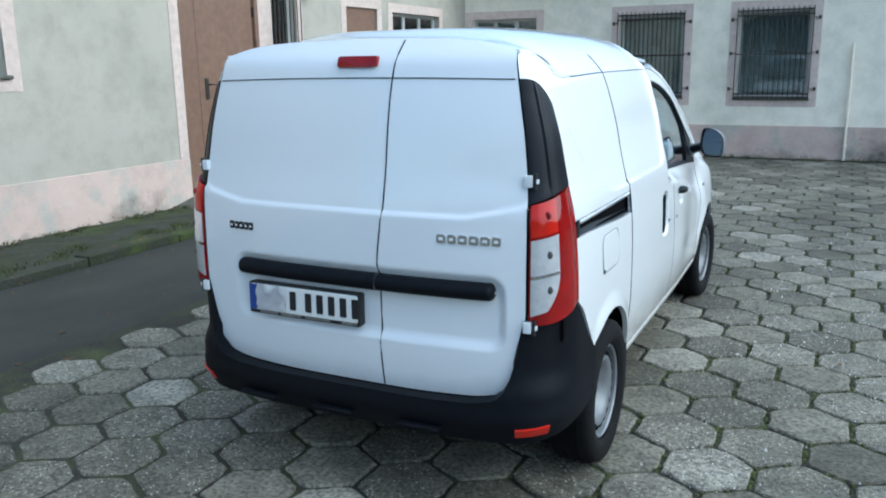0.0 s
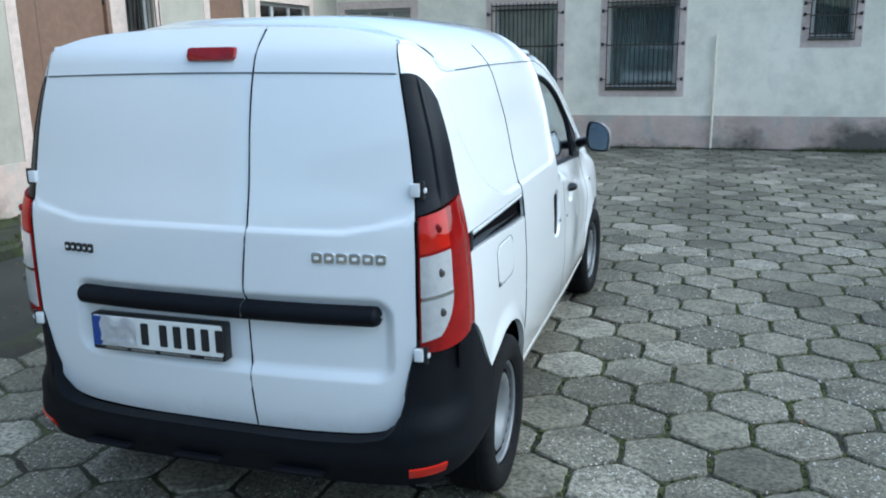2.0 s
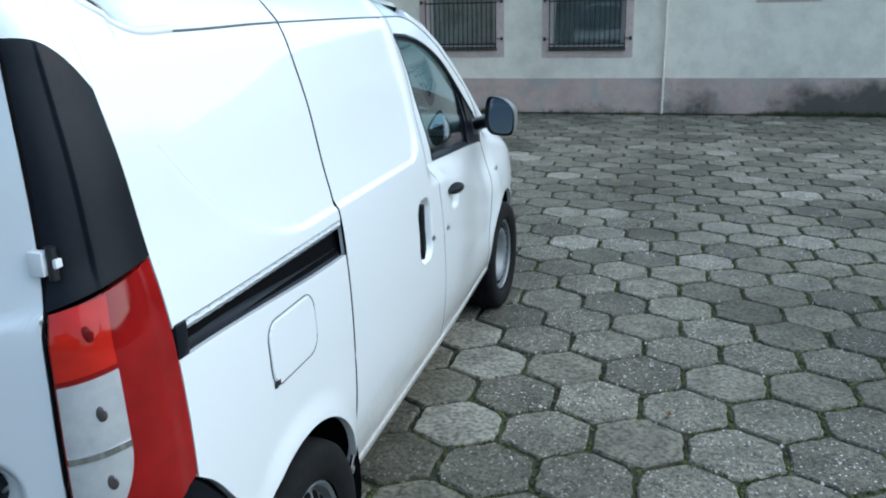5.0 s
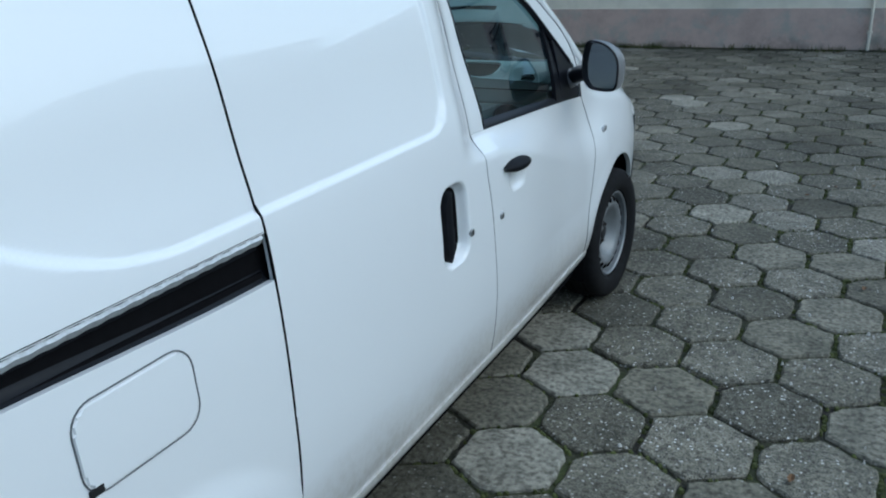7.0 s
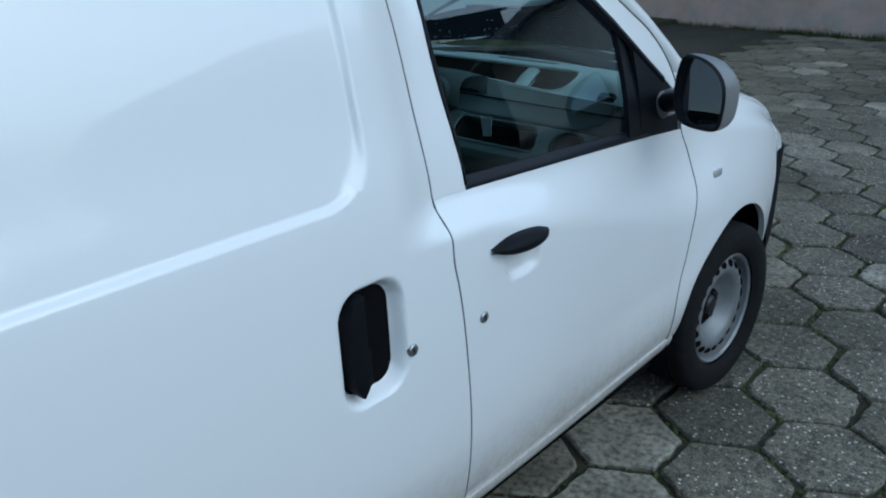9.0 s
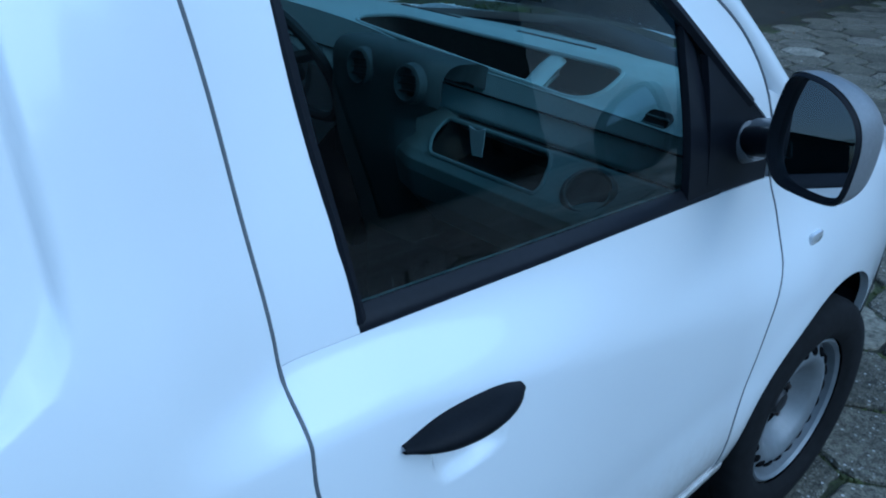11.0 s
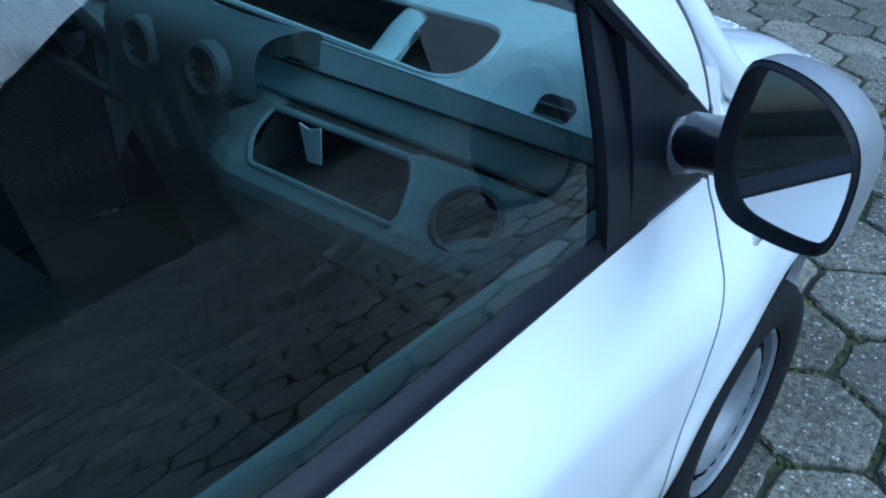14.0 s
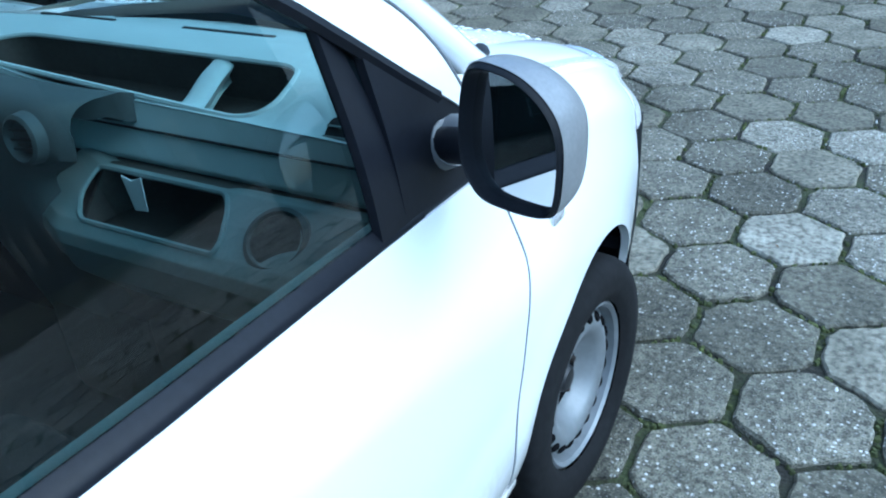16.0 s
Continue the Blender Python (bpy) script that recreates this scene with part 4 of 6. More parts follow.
def build_front_wing(sx):
    mir = sx < 0

    def foot(y):
        if y < 3.20:
            return 0.356
        if y > 3.945:
            return 0.80
        return arch(y, AXLE_F, 0.385)

    def fn(u, v):
        y = 3.10 + (4.02 - 3.10) * u
        z0, z1 = foot(y), HOOD_EDGE(y)
        if y < 3.2:
            z0 = max(0.356, 0.312 + math.sqrt(max(0.0, 0.385 ** 2 - (y - AXLE_F) ** 2)))
        z = z0 + (z1 - z0) * v
        shift = (SEAM_F(z) + 0.003 - 3.10) * (1 - u) ** 6
        y += shift
        x = side(y, z)
        x += 0.004 * step(0.08, 0.0, abs(math.hypot(y - AXLE_F, z - WHEEL_R) - 0.385))
        x -= 0.05 * step(0.0, 0.12, z - (HOOD_EDGE(y) - 0.12)) ** 2 * step(3.15, 3.4, y)
        return (x, y, z)
    wing = part("front_wing", shell(fn, span(0, 1, 70), span(0, 1, 34), 0.02, mirror=mir), PAINT, van, "white front wing")
    # the wing's rounded top, running in under the bonnet and up to the pillar's foot
    def crown(u, v):
        y = 3.24 + (4.10 - 3.24) * u
        ze = HOOD_EDGE(y)
        x = side(y, ze) - 0.05 * step(3.15, 3.4, y)
        lift = 0.050 - 0.02 * step(3.8, 4.1, y)
        return (x - (0.05 + 0.10 * step(3.25, 3.55, y)) * v ** 1.2, y, ze - 0.002 + lift * math.sin(math.pi / 2 * v) ** 0.8)
    part("wing_crown", shell(crown, span(0, 1, 30), span(0, 1, 12), 0.01, mirror=mir), PAINT, wing)
    bm = bmesh.new()
    bmesh.ops.create_uvsphere(bm, u_segments=18, v_segments=8, radius=1, matrix=Matrix.Translation((sx * 0.672, 3.430, 1.142)) @ Matrix.Rotation(radians(sx * 35), 4, "Z") @ Matrix.Diagonal((0.013, 0.040, 0.006, 1)))
    part("cowl_plug", bm, INK, wing, "small black oval plug")
    y, z = 3.385, 0.857
    bm = prism(rounded(y, z, 0.052, 0.026, 0.010, 4), "x", side(y, z) - 0.004, side(y, z) + 0.007, 0.004)
    if mir:
        bmesh.ops.scale(bm, verts=bm.verts, vec=(-1, 1, 1))
        bmesh.ops.reverse_faces(bm, faces=bm.faces[:])
    part("side_indicator", bm, CLEARLENS, wing, "small clear side indicator")


def build_front():
    def hood(u, v):
        y = 3.50 + (4.20 - 3.50) * v + 0.12 * (1 - abs(u) ** 2) * (1 - v)
        xe = side(y, HOOD_EDGE(y)) - 0.062
        x = xe * u
        z = HOOD_EDGE(y) + 0.018 + (HOOD_MID(y) - 0.02 - HOOD_EDGE(y)) * (1 - abs(u) ** 2.4) + 0.010 * math.exp(-((abs(u) - 0.72) / 0.08) ** 2)
        return (x, y, z)
    bon = part("bonnet", shell(hood, span(-1, 1, 60), span(0, 1, 40), 0.014, (0, 3.6, 0)), WET, van, "white bonnet covered with frost")
    bm = bmesh.new()
    random.seed(7)
    for _ in range(900):
        u, v = random.uniform(-0.97, 0.97), random.uniform(0.02, 0.98)
        p = Vector(hood(u, v))
        r = random.uniform(0.0025, 0.008)
        bmesh.ops.create_icosphere(bm, subdivisions=1, radius=r, matrix=Matrix.Translation(p) @ Matrix.Diagonal((1, 1, 0.45, 1)))
    tagged(part("frost_beads", bm, WET, bon, "frozen beads of water"), kind="stuff")

    def screen(u, v):
        y = 3.62 - 1.18 * v ** 0.97
        z = 1.160 + (1.765 - 1.160) * v + 0.035 * math.sin(math.pi * v) * 0.6
        w = 0.695 - 0.085 * v
        x = w * u
        return (x, y - 0.21 * abs(u) ** 2.2 * (1 - 0.75 * v), z - 0.05 * abs(u) ** 3)
    sc = part("windscreen", shell(screen, span(-1, 1, 40), span(0, 1, 24), 0, (0, 2.2, 1)), SCREEN, van, "windscreen speckled with frost")
    sc.visible_shadow = False
    bm = bmesh.new()
    for _ in range(700):
        u, v = random.uniform(-0.95, 0.95), random.uniform(0.0, 1.0) ** 2 * 0.5 + 0.02
        p = Vector(screen(u, v)) + Vector((0, 0.003, 0.003))
        bmesh.ops.create_icosphere(bm, subdivisions=1, radius=random.uniform(0.002, 0.006), matrix=Matrix.Translation(p))
    tagged(part("screen_frost", bm, WET, sc, "frost beads on glass"), kind="stuff")
    for sx in (1, -1):
        pts = [(sx * (side(y, PILLAR(y)) - 0.026), y, PILLAR(y)) for y in (3.37, 3.31, 3.24, 3.15, 3.04, 2.92, 2.78, 2.62, 2.45)]
        part("windscreen_pillar", tube(pts, 0.026, 10), PAINT, van, "white windscreen pillar")
        part("windscreen_seal", tube([(p[0] - sx * 0.024, p[1] + 0.016, p[2] + 0.010) for p in pts], 0.012, 6), TRIM, van)
    part("scuttle", shell(lambda u, v: (0.58 * u, 3.50 + 0.15 * v - 0.14 * abs(u) ** 2.2, 1.105 + 0.04 * (1 - abs(u))), span(-1, 1, 24), span(0, 1, 4), 0.02, (0, 3.1, 0.5)), TRIM, van, "black plastic scuttle under the windscreen")
    for x0 in (-0.50, 0.02):
        part("wiper", tube([(x0, 3.64, 1.165), (x0 + 0.2, 3.60, 1.185), (x0 + 0.42, 3.54, 1.195)], 0.009, 6), INK, van, "black windscreen wiper")

    def nose(u, v):
        x = 0.73 * u
        z = 0.60 + 0.28 * v
        y = 4.29 - 0.26 * abs(u) ** 3.0 - 0.12 * v
        return (x, y, z)
    part("front_panel", shell(nose, span(-1, 1, 40), span(0, 1, 12), 0.02), PAINT, van, "white front panel")
    part("grille", shell(lambda u, v: (0.42 * u, 4.305 - 0.02 * abs(u) - 0.06 * v, 0.72 + 0.12 * v), span(-1, 1, 20), span(0, 1, 6), 0.02), TRIM, van, "black front grille")

    def bump(u, v):
        x = 0.797 * math.sin(u * math.pi / 2 * 0.98)
        e = step(0.62, 0.95, abs(u))
        z0, z1 = 0.26 + 0.22 * step(0.80, 0.98, abs(u)), 0.66 + 0.135 * e
        z = z0 + (z1 - z0) * v
        y = 3.965 + 0.40 * abs(math.cos(u * math.pi / 2)) ** 0.55 - 0.05 * (1 - step(0, 0.3, v))
        return (x, y, z)
    part("front_bumper", shell(bump, span(-1, 1, 60), span(0, 1, 12), 0.05, (0, 3.2, 0.5)), BLACK, van, "black plastic front bumper")
    for sx in (1, -1):
        part("headlamp", shell(lambda u, v: (0.50 + 0.225 * u, 4.245 - 0.17 * u ** 2 - 0.06 * v, 0.745 + 0.170 * v + 0.02 * u), span(0, 1, 14), span(0, 1, 10), 0.03, mirror=sx < 0), CLEARLENS, van, "clear headlamp")


def build_roof():
    mid = curve((0.20, 1.799), (0.35, 1.828), (0.7, 1.852), (1.2, 1.862), (2.0, 1.850), (2.30, 1.812), (2.45, 1.772))
    power = curve((0.20, 2.6), (0.34, 3.2), (0.70, 4.6), (2.0, 4.4), (2.45, 3.2))

    def fn(u, v):
        a = abs(u) ** 0.62
        x0 = 0.640 * a
        y0 = rear(x0, rear_top(x0)) + 0.003
        yc = rear(0.640, rear_top(0.640)) + 0.003
        y = y0 + (2.44 - y0) * v
        ye = yc + (2.44 - yc) * v
        g = GUTTER(ye) + 0.003 * step(0.42, 0.50, ye)
        xg = side(ye, g) + 0.001
        if ye < 0.30:
            xg = 0.640 + (side(0.30, g) - 0.640) * math.sin(math.pi / 2 * (ye - yc) / (0.30 - yc))
        x = xg * math.copysign(a, u)
        z = g + (mid(y) - g) * (1 - a ** power(y))
        t = step(0.0, 0.12, v)
        return (x, y, (rear_top(x0) + 0.001) * (1 - t) + z * t)
    part("roof", shell(fn, span(-1, 1, 90), span(0, 1, 70, ((0.05, 0.03),)), 0.004, (0, 1.3, 0)), PAINT, van, "white steel roof")
    part("roof_lip", shell(lambda u, v: (0.652 * u, rear(0.652 * u, rear_top(0.652 * u)) + 0.002 + 0.12 * v, rear_top(0.652 * u) - 0.006 + 0.004 * v), span(-1, 1, 50), span(0, 1, 5), 0.02, (0, 1.3, 0)), PAINT, van)

    # rolled joint between the roof and the corners, and the side seam carried over the roof's edge
    for sx in (1, -1):
        roll = [corner(k / 8, 1.738) for k in range(9)]
        roll = [(sx * (p[0] - 0.008), p[1] + 0.006 * (1 - k / 8), p[2]) for k, p in enumerate(roll)]
        roll += [(sx * (side(y, GUTTER(y)) - 0.008), y, GUTTER(y) + 0.002) for y in [0.30 + 0.02 * k for k in range(16)]]
        part("roof_joint", tube(roll, 0.0115, 10), PAINT, van)
        y, g = 1.0965, GUTTER(1.0965)
        seam("panel_gap", [(sx * (side(y, g) + 0.001) * a, y, g + (mid(y) - g) * (1 - a ** power(y)) + 0.0005) for a in (1.0, 0.995, 0.985, 0.97, 0.95, 0.925, 0.90)], van, 0.0028)

def seam(name, pts, parent, r=0.0034, mat=None, sink=0.0012):
    """A dark joint line that follows the panels' edges, set a little below the paint."""
    n = len(pts)
    return part(name, tube(pts, r, 6), mat or DEEP, parent)


def build_seams():
    zs = lambda a, b, n=30: [a + (b - a) * k / n for k in range(n + 1)]
    seam("panel_gap", [(DOOR_SEAM(z), rear(DOOR_SEAM(z), z) + 0.0008, z) for z in zs(0.475, 1.79)], van)
    seam("panel_gap", [(x, rear(x, 1.655 - 0.02 * x * x) - 0.0015, 1.655 - 0.02 * x * x) for x in zs(-0.655, 0.655)], van, 0.0028, simple_gap())
    for sx in (1, -1):
        seam("panel_gap", [(sx * (DOOR_EDGE(z) + 0.003), rear(DOOR_EDGE(z), z) + 0.004, z) for z in zs(0.62, 1.735)], van, 0.0036)
        seam("panel_gap", [(sx * (side(1.0965, z) - 0.001), 1.0965, z) for z in zs(0.36, 1.655, 50)], van)
        seam("panel_gap", [(sx * (side(SEAM_B(z), z) - 0.0015), SEAM_B(z) + 0.0005, z) for z in zs(0.36, 1.655, 50)], van, 0.0026, simple_gap())
        seam("panel_gap", [(sx * (side(SEAM_F(z), z) - 0.001), SEAM_F(z), z) for z in zs(0.37, 1.14, 36)], van, 0.0026, simple_gap())
        seam("gutter_line", [(sx * (side(y, GUTTER(y)) + 0.0005), y, GUTTER(y)) for y in zs(0.60, 2.42, 40)], van, 0.0026, simple_gap())
        seam("panel_gap", [(sx * (side(y, GUTTER(y)) - 0.0005), y, GUTTER(y)) for y in zs(2.42, 3.168, 40)], van, 0.0030, simple_gap())


def build_inside_shell():
    """Dark skin behind the panel gaps, with the cargo bay's bulkhead and floor."""
    def sk(u, v):
        y = 0.20 + 1.93 * u
        z = 0.70 + 0.945 * v
        return (min(side(y, z) - 0.028, HALF(z) - 0.03), y, z)
    for sx in (1, -1):
        part("inner_side", shell(sk, span(0, 1, 30), span(0, 1, 24), 0, mirror=sx < 0), DEEP, van)
        part("inner_sill", shell(lambda u, v: (0.795, 1.12 + 1.98 * u, 0.28 + 0.5 * v), span(0, 1, 6), span(0, 1, 4), 0, mirror=sx < 0), DEEP, van)
        part("seam_backing", shell(lambda u, v: (side(2.13, 0.36 + 1.28 * v) - 0.03, 2.07 + 0.10 * u, 0.36 + 1.28 * v), span(0, 1, 3), span(0, 1, 24), 0, mirror=sx < 0), DEEP, van)
        for yc, r in ((AXLE_R, 0.40), (AXLE_F, 0.41)):
            bm = bmesh.new()
            n = 20
            a = [[bm.verts.new((sx * (x if x < 0.5 else min(x, side(yc + r * math.cos(math.pi * (-0.08 + 1.16 * k / n)), 0.62) - 0.014)), yc + r * math.cos(math.pi * (-0.08 + 1.16 * k / n)), WHEEL_R + r * math.sin(math.pi * (-0.08 + 1.16 * k / n)))) for k in range(n + 1)] for x in (0.48, 0.862)]
            for k in range(n):
                bm.faces.new([a[0][k], a[0][k + 1], a[1][k + 1], a[1][k]])
            bm.faces.new([a[0][k] for k in range(n + 1)])
            part("wheel_arch_liner", bm, DEEP, van)
    part("inner_rear", shell(lambda u, v: (0.70 * u * (1 - 0.10 * v), rear(0.68 * u, 0.5 + 1.2 * v) + 0.05, 0.50 + 1.2 * v), span(-1, 1, 20), span(0, 1, 20), 0), DEEP, van)
    part("bulkhead", prism([(-0.80, 0.40), (0.80, 0.40), (0.78, 1.10), (0.60, 1.62), (0.50, 1.72), (-0.50, 1.72), (-0.60, 1.62), (-0.78, 1.10)], "y", 2.00, 2.03), DASHDARK, van, "dark cabin bulkhead")
    part("underbody", box(-0.78, 0.78, 0.35, 4.1, 0.22, 0.36, 0.03), DEEP, van, "dark underbody")
    part("headlining", shell(lambda u, v: (0.64 * u, 2.03 + 0.40 * v, 1.735 - 0.06 * abs(u) ** 3 - 0.02 * v), span(-1, 1, 10), span(0, 1, 6), 0), DASHDARK, van)


def build_wheel(x, y, sx, steer=0.0):
    w = part("wheel", lathe([(0.205, -0.085), (0.206, 0.072), (0.198, 0.078), (0.190, 0.070), (0.188, 0.045), (0.183, 0.035)], 56), STEEL, van, "grey steel wheel rim")
    part("wheel_disc", lathe([(0.187, 0.042), (0.182, 0.044), (0.174, 0.052), (0.150, 0.064), (0.136, 0.064), (0.116, 0.050), (0.096, 0.022), (0.070, 0.006), (0.0, 0.004)], 64), STEEL, w, "pressed steel disc with a ring of slots")
    for k in range(20):
        a = 2 * math.pi * k / 20
        bm = bmesh.new()
        bmesh.ops.create_uvsphere(bm, u_segments=10, v_segments=6, radius=1, matrix=Matrix.Rotation(a, 4, "X") @ Matrix.Translation((0.0575, 0.163, 0)) @ Matrix.Rotation(radians(27), 4, "Z") @ Matrix.Diagonal((0.007, 0.0145, 0.0165, 1)))
        part("wheel_slot", bm, DEEP, w)
    part("hub_cap", lathe([(0.036, 0.002), (0.034, 0.026), (0.026, 0.034), (0.0, 0.036)], 24), INK, w, "black hub cap")
    part("hub_well", lathe([(0.19, -0.02), (0.0, -0.02)], 24), DEEP, w)
    for k in range(4):
        a = 2 * math.pi * k / 4 + 0.4
        bm = lathe([(0.0, 0.026), (0.007, 0.025), (0.0095, 0.004)], 8)
        bmesh.ops.translate(bm, verts=bm.verts, vec=(0, 0.055 * math.cos(a), 0.055 * math.sin(a)))
        part("wheel_nut", bm, IRON, w)
    tread = [(0.206, -0.085), (0.222, -0.094), (0.262, -0.099), (0.292, -0.094), (0.306, -0.080), (0.3105, -0.060), (0.3115, -0.034), (0.304, -0.032), (0.304, -0.026), (0.312, -0.024), (0.312, 0.024), (0.304, 0.026), (0.304, 0.032), (0.3115, 0.034), (0.3105, 0.060), (0.306, 0.080), (0.292, 0.094), (0.262, 0.099), (0.236, 0.097), (0.222, 0.092), (0.206, 0.080)]
    part("tyre", lathe(tread, 72), RUBBER, w, "worn black tyre")
    w.matrix_local = Matrix.Translation((sx * x, y, WHEEL_R)) @ Matrix.Rotation(radians(steer), 4, "Z") @ (Matrix.Identity(4) if sx > 0 else Matrix.Rotation(math.pi, 4, "Z"))
    return w


LIP_Z = curve((-0.78, 1.165), (-0.25, 1.148), (-0.06, 1.124), (0.14, 1.119), (0.50, 1.108), (0.70, 1.100))


def polyline(pts, t):
    """A point of a bent profile, by the share of its length, its bends eased a little."""
    ls = [math.dist(a, b) for a, b in zip(pts, pts[1:])]
    d = clamp(t) * sum(ls)
    for a, b, ln in zip(pts, pts[1:], ls):
        if d <= ln:
            k = d / ln
            return tuple(p + (q - p) * k for p, q in zip(a, b))
        d -= ln
    return pts[-1]


SHELF = [(3.036, 1.003), (3.006, 1.018), (2.985, 1.021), (2.930, 0.997), (2.880, 0.968), (2.864, 0.950), (2.862, 0.925), (2.880, 0.860), (2.950, 0.780)]
STACK = [(3.055, 1.128), (2.990, 1.160), (2.920, 1.168), (2.885, 1.160), (2.872, 1.135), (2.870, 1.050), (2.885, 0.930), (2.930, 0.780), (2.980, 0.600)]


def build_cabin():
    # dashboard: a top with a long open tray, an upright face, a shelf that bulges towards the knees
    def level(x, y):
        z = LIP_Z(x)
        return z + (1.152 - z) * step(3.06, 3.19, y) - 0.030 * step(3.26, 3.47, y)

    def inside(x, y):
        return rrect(x, y, -0.36, 0.450, 3.068, 3.224, 0.074)

    def top(u, v):
        x = 0.70 - 1.46 * u
        yb = 3.500 - 0.150 * (abs(x) / 0.66) ** 2.2
        y = 3.058 + (yb - 3.058) * v
        return (x, y, level(x, y))
    dash = part("dashboard", shell(top, span(0, 1, 210), span(0, 1, 100), 0.02, (0, 3.2, 0.3), keep=lambda u, v: inside(top(u, v)[0], top(u, v)[1]) < 0), DASH, van, "grey plastic dashboard with a long open tray")
    rim = rounded(0.045, 3.146, 0.810, 0.156, 0.074, 8)
    part("tray_rim", tube([(x, y, level(x, y) - 0.001) for x, y in rim], 0.0055, 6, True), DASH, dash)
    bm = bmesh.new()
    rings = [[bm.verts.new((x + (0.045 - x) * k, y + (3.150 - y) * k + sh, level(x, y) - dz)) for x, y in rim] for dz, k, sh in ((0.002, 0.0, 0.0), (0.05, 0.01, 0.01), (0.085, 0.05, 0.02), (0.092, 0.5, 0.02))]
    for a, b in zip(rings, rings[1:]):
        for k in range(len(a)):
            kk = (k + 1) % len(a)
            bm.faces.new([a[k], a[kk], b[kk], b[k]])
    bm.faces.new(rings[-1])
    bmesh.ops.recalc_face_normals(bm, faces=bm.faces[:])
    part("tray_lining", bm, TRAY, dash, "dark brown tray lining")
    # a slanting divider crosses the tray
    part("tray_divider", shell(lambda u, v: (0.243 + 0.056 * u - 0.035 * v, 3.062 + 0.160 * v, level(0.26, 3.062 + 0.16 * v) - 0.004 - 0.010 * abs(2 * u - 1) ** 3 - 0.012 * math.sin(math.pi * v)), span(0, 1, 8), span(0, 1, 12), 0.05, (0, 3.15, 0.2)), DASH, dash, "grey slanting tray divider")

    def face(u, v):
        x = 0.70 - 1.46 * u
        y, z = polyline([(3.036, 1.010), (3.030, 1.020), (3.044, 1.068), (3.046, 1.076), (3.058, LIP_Z(x) - 0.004), (3.060, LIP_Z(x))], v)
        return (x, y, z)
    part("dash_face", shell(face, span(0, 1, 50), span(0, 1, 24), 0.02, (0, 3.6, 0.7)), DASH, dash)
    part("dash_crease", tube([(0.70 - 1.46 * k / 24, 3.0425, 1.072) for k in range(25)], 0.0024, 5), INK, dash)

    def shelf(u, v):
        x = 0.70 - 0.66 * u
        y, z = polyline(SHELF, v)
        return (x, y + 0.03 * step(0.14, 0.04, x), z)

    def gap(u, v):
        x, y, z = shelf(u, v)
        return rrect(x - 0.9 * (0.995 - z), z, 0.142, 0.468, 0.9695, 1.0195, 0.024) if z > 0.955 and y > 2.86 else -1
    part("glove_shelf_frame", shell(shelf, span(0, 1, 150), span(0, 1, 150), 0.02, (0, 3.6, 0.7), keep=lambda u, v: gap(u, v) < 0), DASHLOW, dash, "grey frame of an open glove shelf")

    def on_shelf(x, z):
        best = min((abs(polyline(SHELF, 0.12 + 0.006 * k)[1] - z), 0.12 + 0.006 * k) for k in range(70))
        return polyline(SHELF, best[1])[0]
    edge = [(x + 0.9 * (0.995 - z), on_shelf(x, z) - 0.001, z) for x, z in rounded(0.305, 0.9945, 0.326, 0.050, 0.024, 6)]
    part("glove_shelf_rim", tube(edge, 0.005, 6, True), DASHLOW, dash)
    part("glove_shelf_inside", shell(lambda u, v: (0.53 - 0.42 * u, *polyline([(2.90, 0.93), (2.93, 0.905), (3.05, 0.905), (3.10, 0.93), (3.09, 1.00), (3.00, 1.012)], v)), span(0, 1, 8), span(0, 1, 16), 0, (0.3, 3.0, 0.96)), TRAY, dash)
    for x in (0.118, 0.525):
        part("glove_shelf_end", prism([(2.91, 0.915), (3.09, 0.905), (3.08, 1.005), (3.00, 1.01)], "x", x - 0.003, x + 0.003), TRAY, dash)
    part("folded_paper", prism([(0.279, 0.975), (0.248, 0.972), (0.236, 1.036), (0.258, 1.030), (0.284, 1.040)], "y", 2.940, 2.943, 0.0008, 1), PAPER, dash, "white folded paper in the shelf")
    # slotted end vent, set flush in the rounded end of the dashboard
    zv = level(0.60, 3.078)
    tilt = Matrix.Translation((0.600, 3.079, zv)) @ Matrix.Rotation(radians(38), 4, "X")
    bm = prism(rounded(0, 0, 0.056, 0.058, 0.013, 4), "z", -0.012, 0.004, 0.002, 1)
    bm.transform(tilt)
    dv = part("end_vent", bm, INK, dash, "black slotted end vent")
    for k in (-0.5, 0.5):
        bm = box(-0.026, 0.026, 0.019 * k - 0.0016, 0.019 * k + 0.0016, 0.002, 0.008)
        bm.transform(tilt)
        part("vent_slat", bm, DASHLOW, dv)
    for x in (0.06, -0.42):
        part("screen_vent", box(x - 0.13, x + 0.13, 3.422, 3.434, level(x, 3.428) - 0.004, level(x, 3.428) + 0.003, 0.002), INK, dash, "long black windscreen vent")

    def round_vent(name, x, y, z, r, aim, label, core=-0.010):
        m = Matrix.Translation((x, y, z)) @ Vector((1, 0, 0)).rotation_difference(Vector(aim)).to_matrix().to_4x4()
        bm = lathe([(0.036 * r, -0.02), (0.050 * r, 0.0), (0.058 * r, 0.010), (0.068 * r, 0.006), (0.072 * r, -0.014)], 30)
        bm.transform(m)
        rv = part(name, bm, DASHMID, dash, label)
        bm = lathe([(0.0, core), (0.052 * r, core + 0.002)], 24)
        bm.transform(m)
        part("vent_core", bm, INK, rv)
        return rv, m
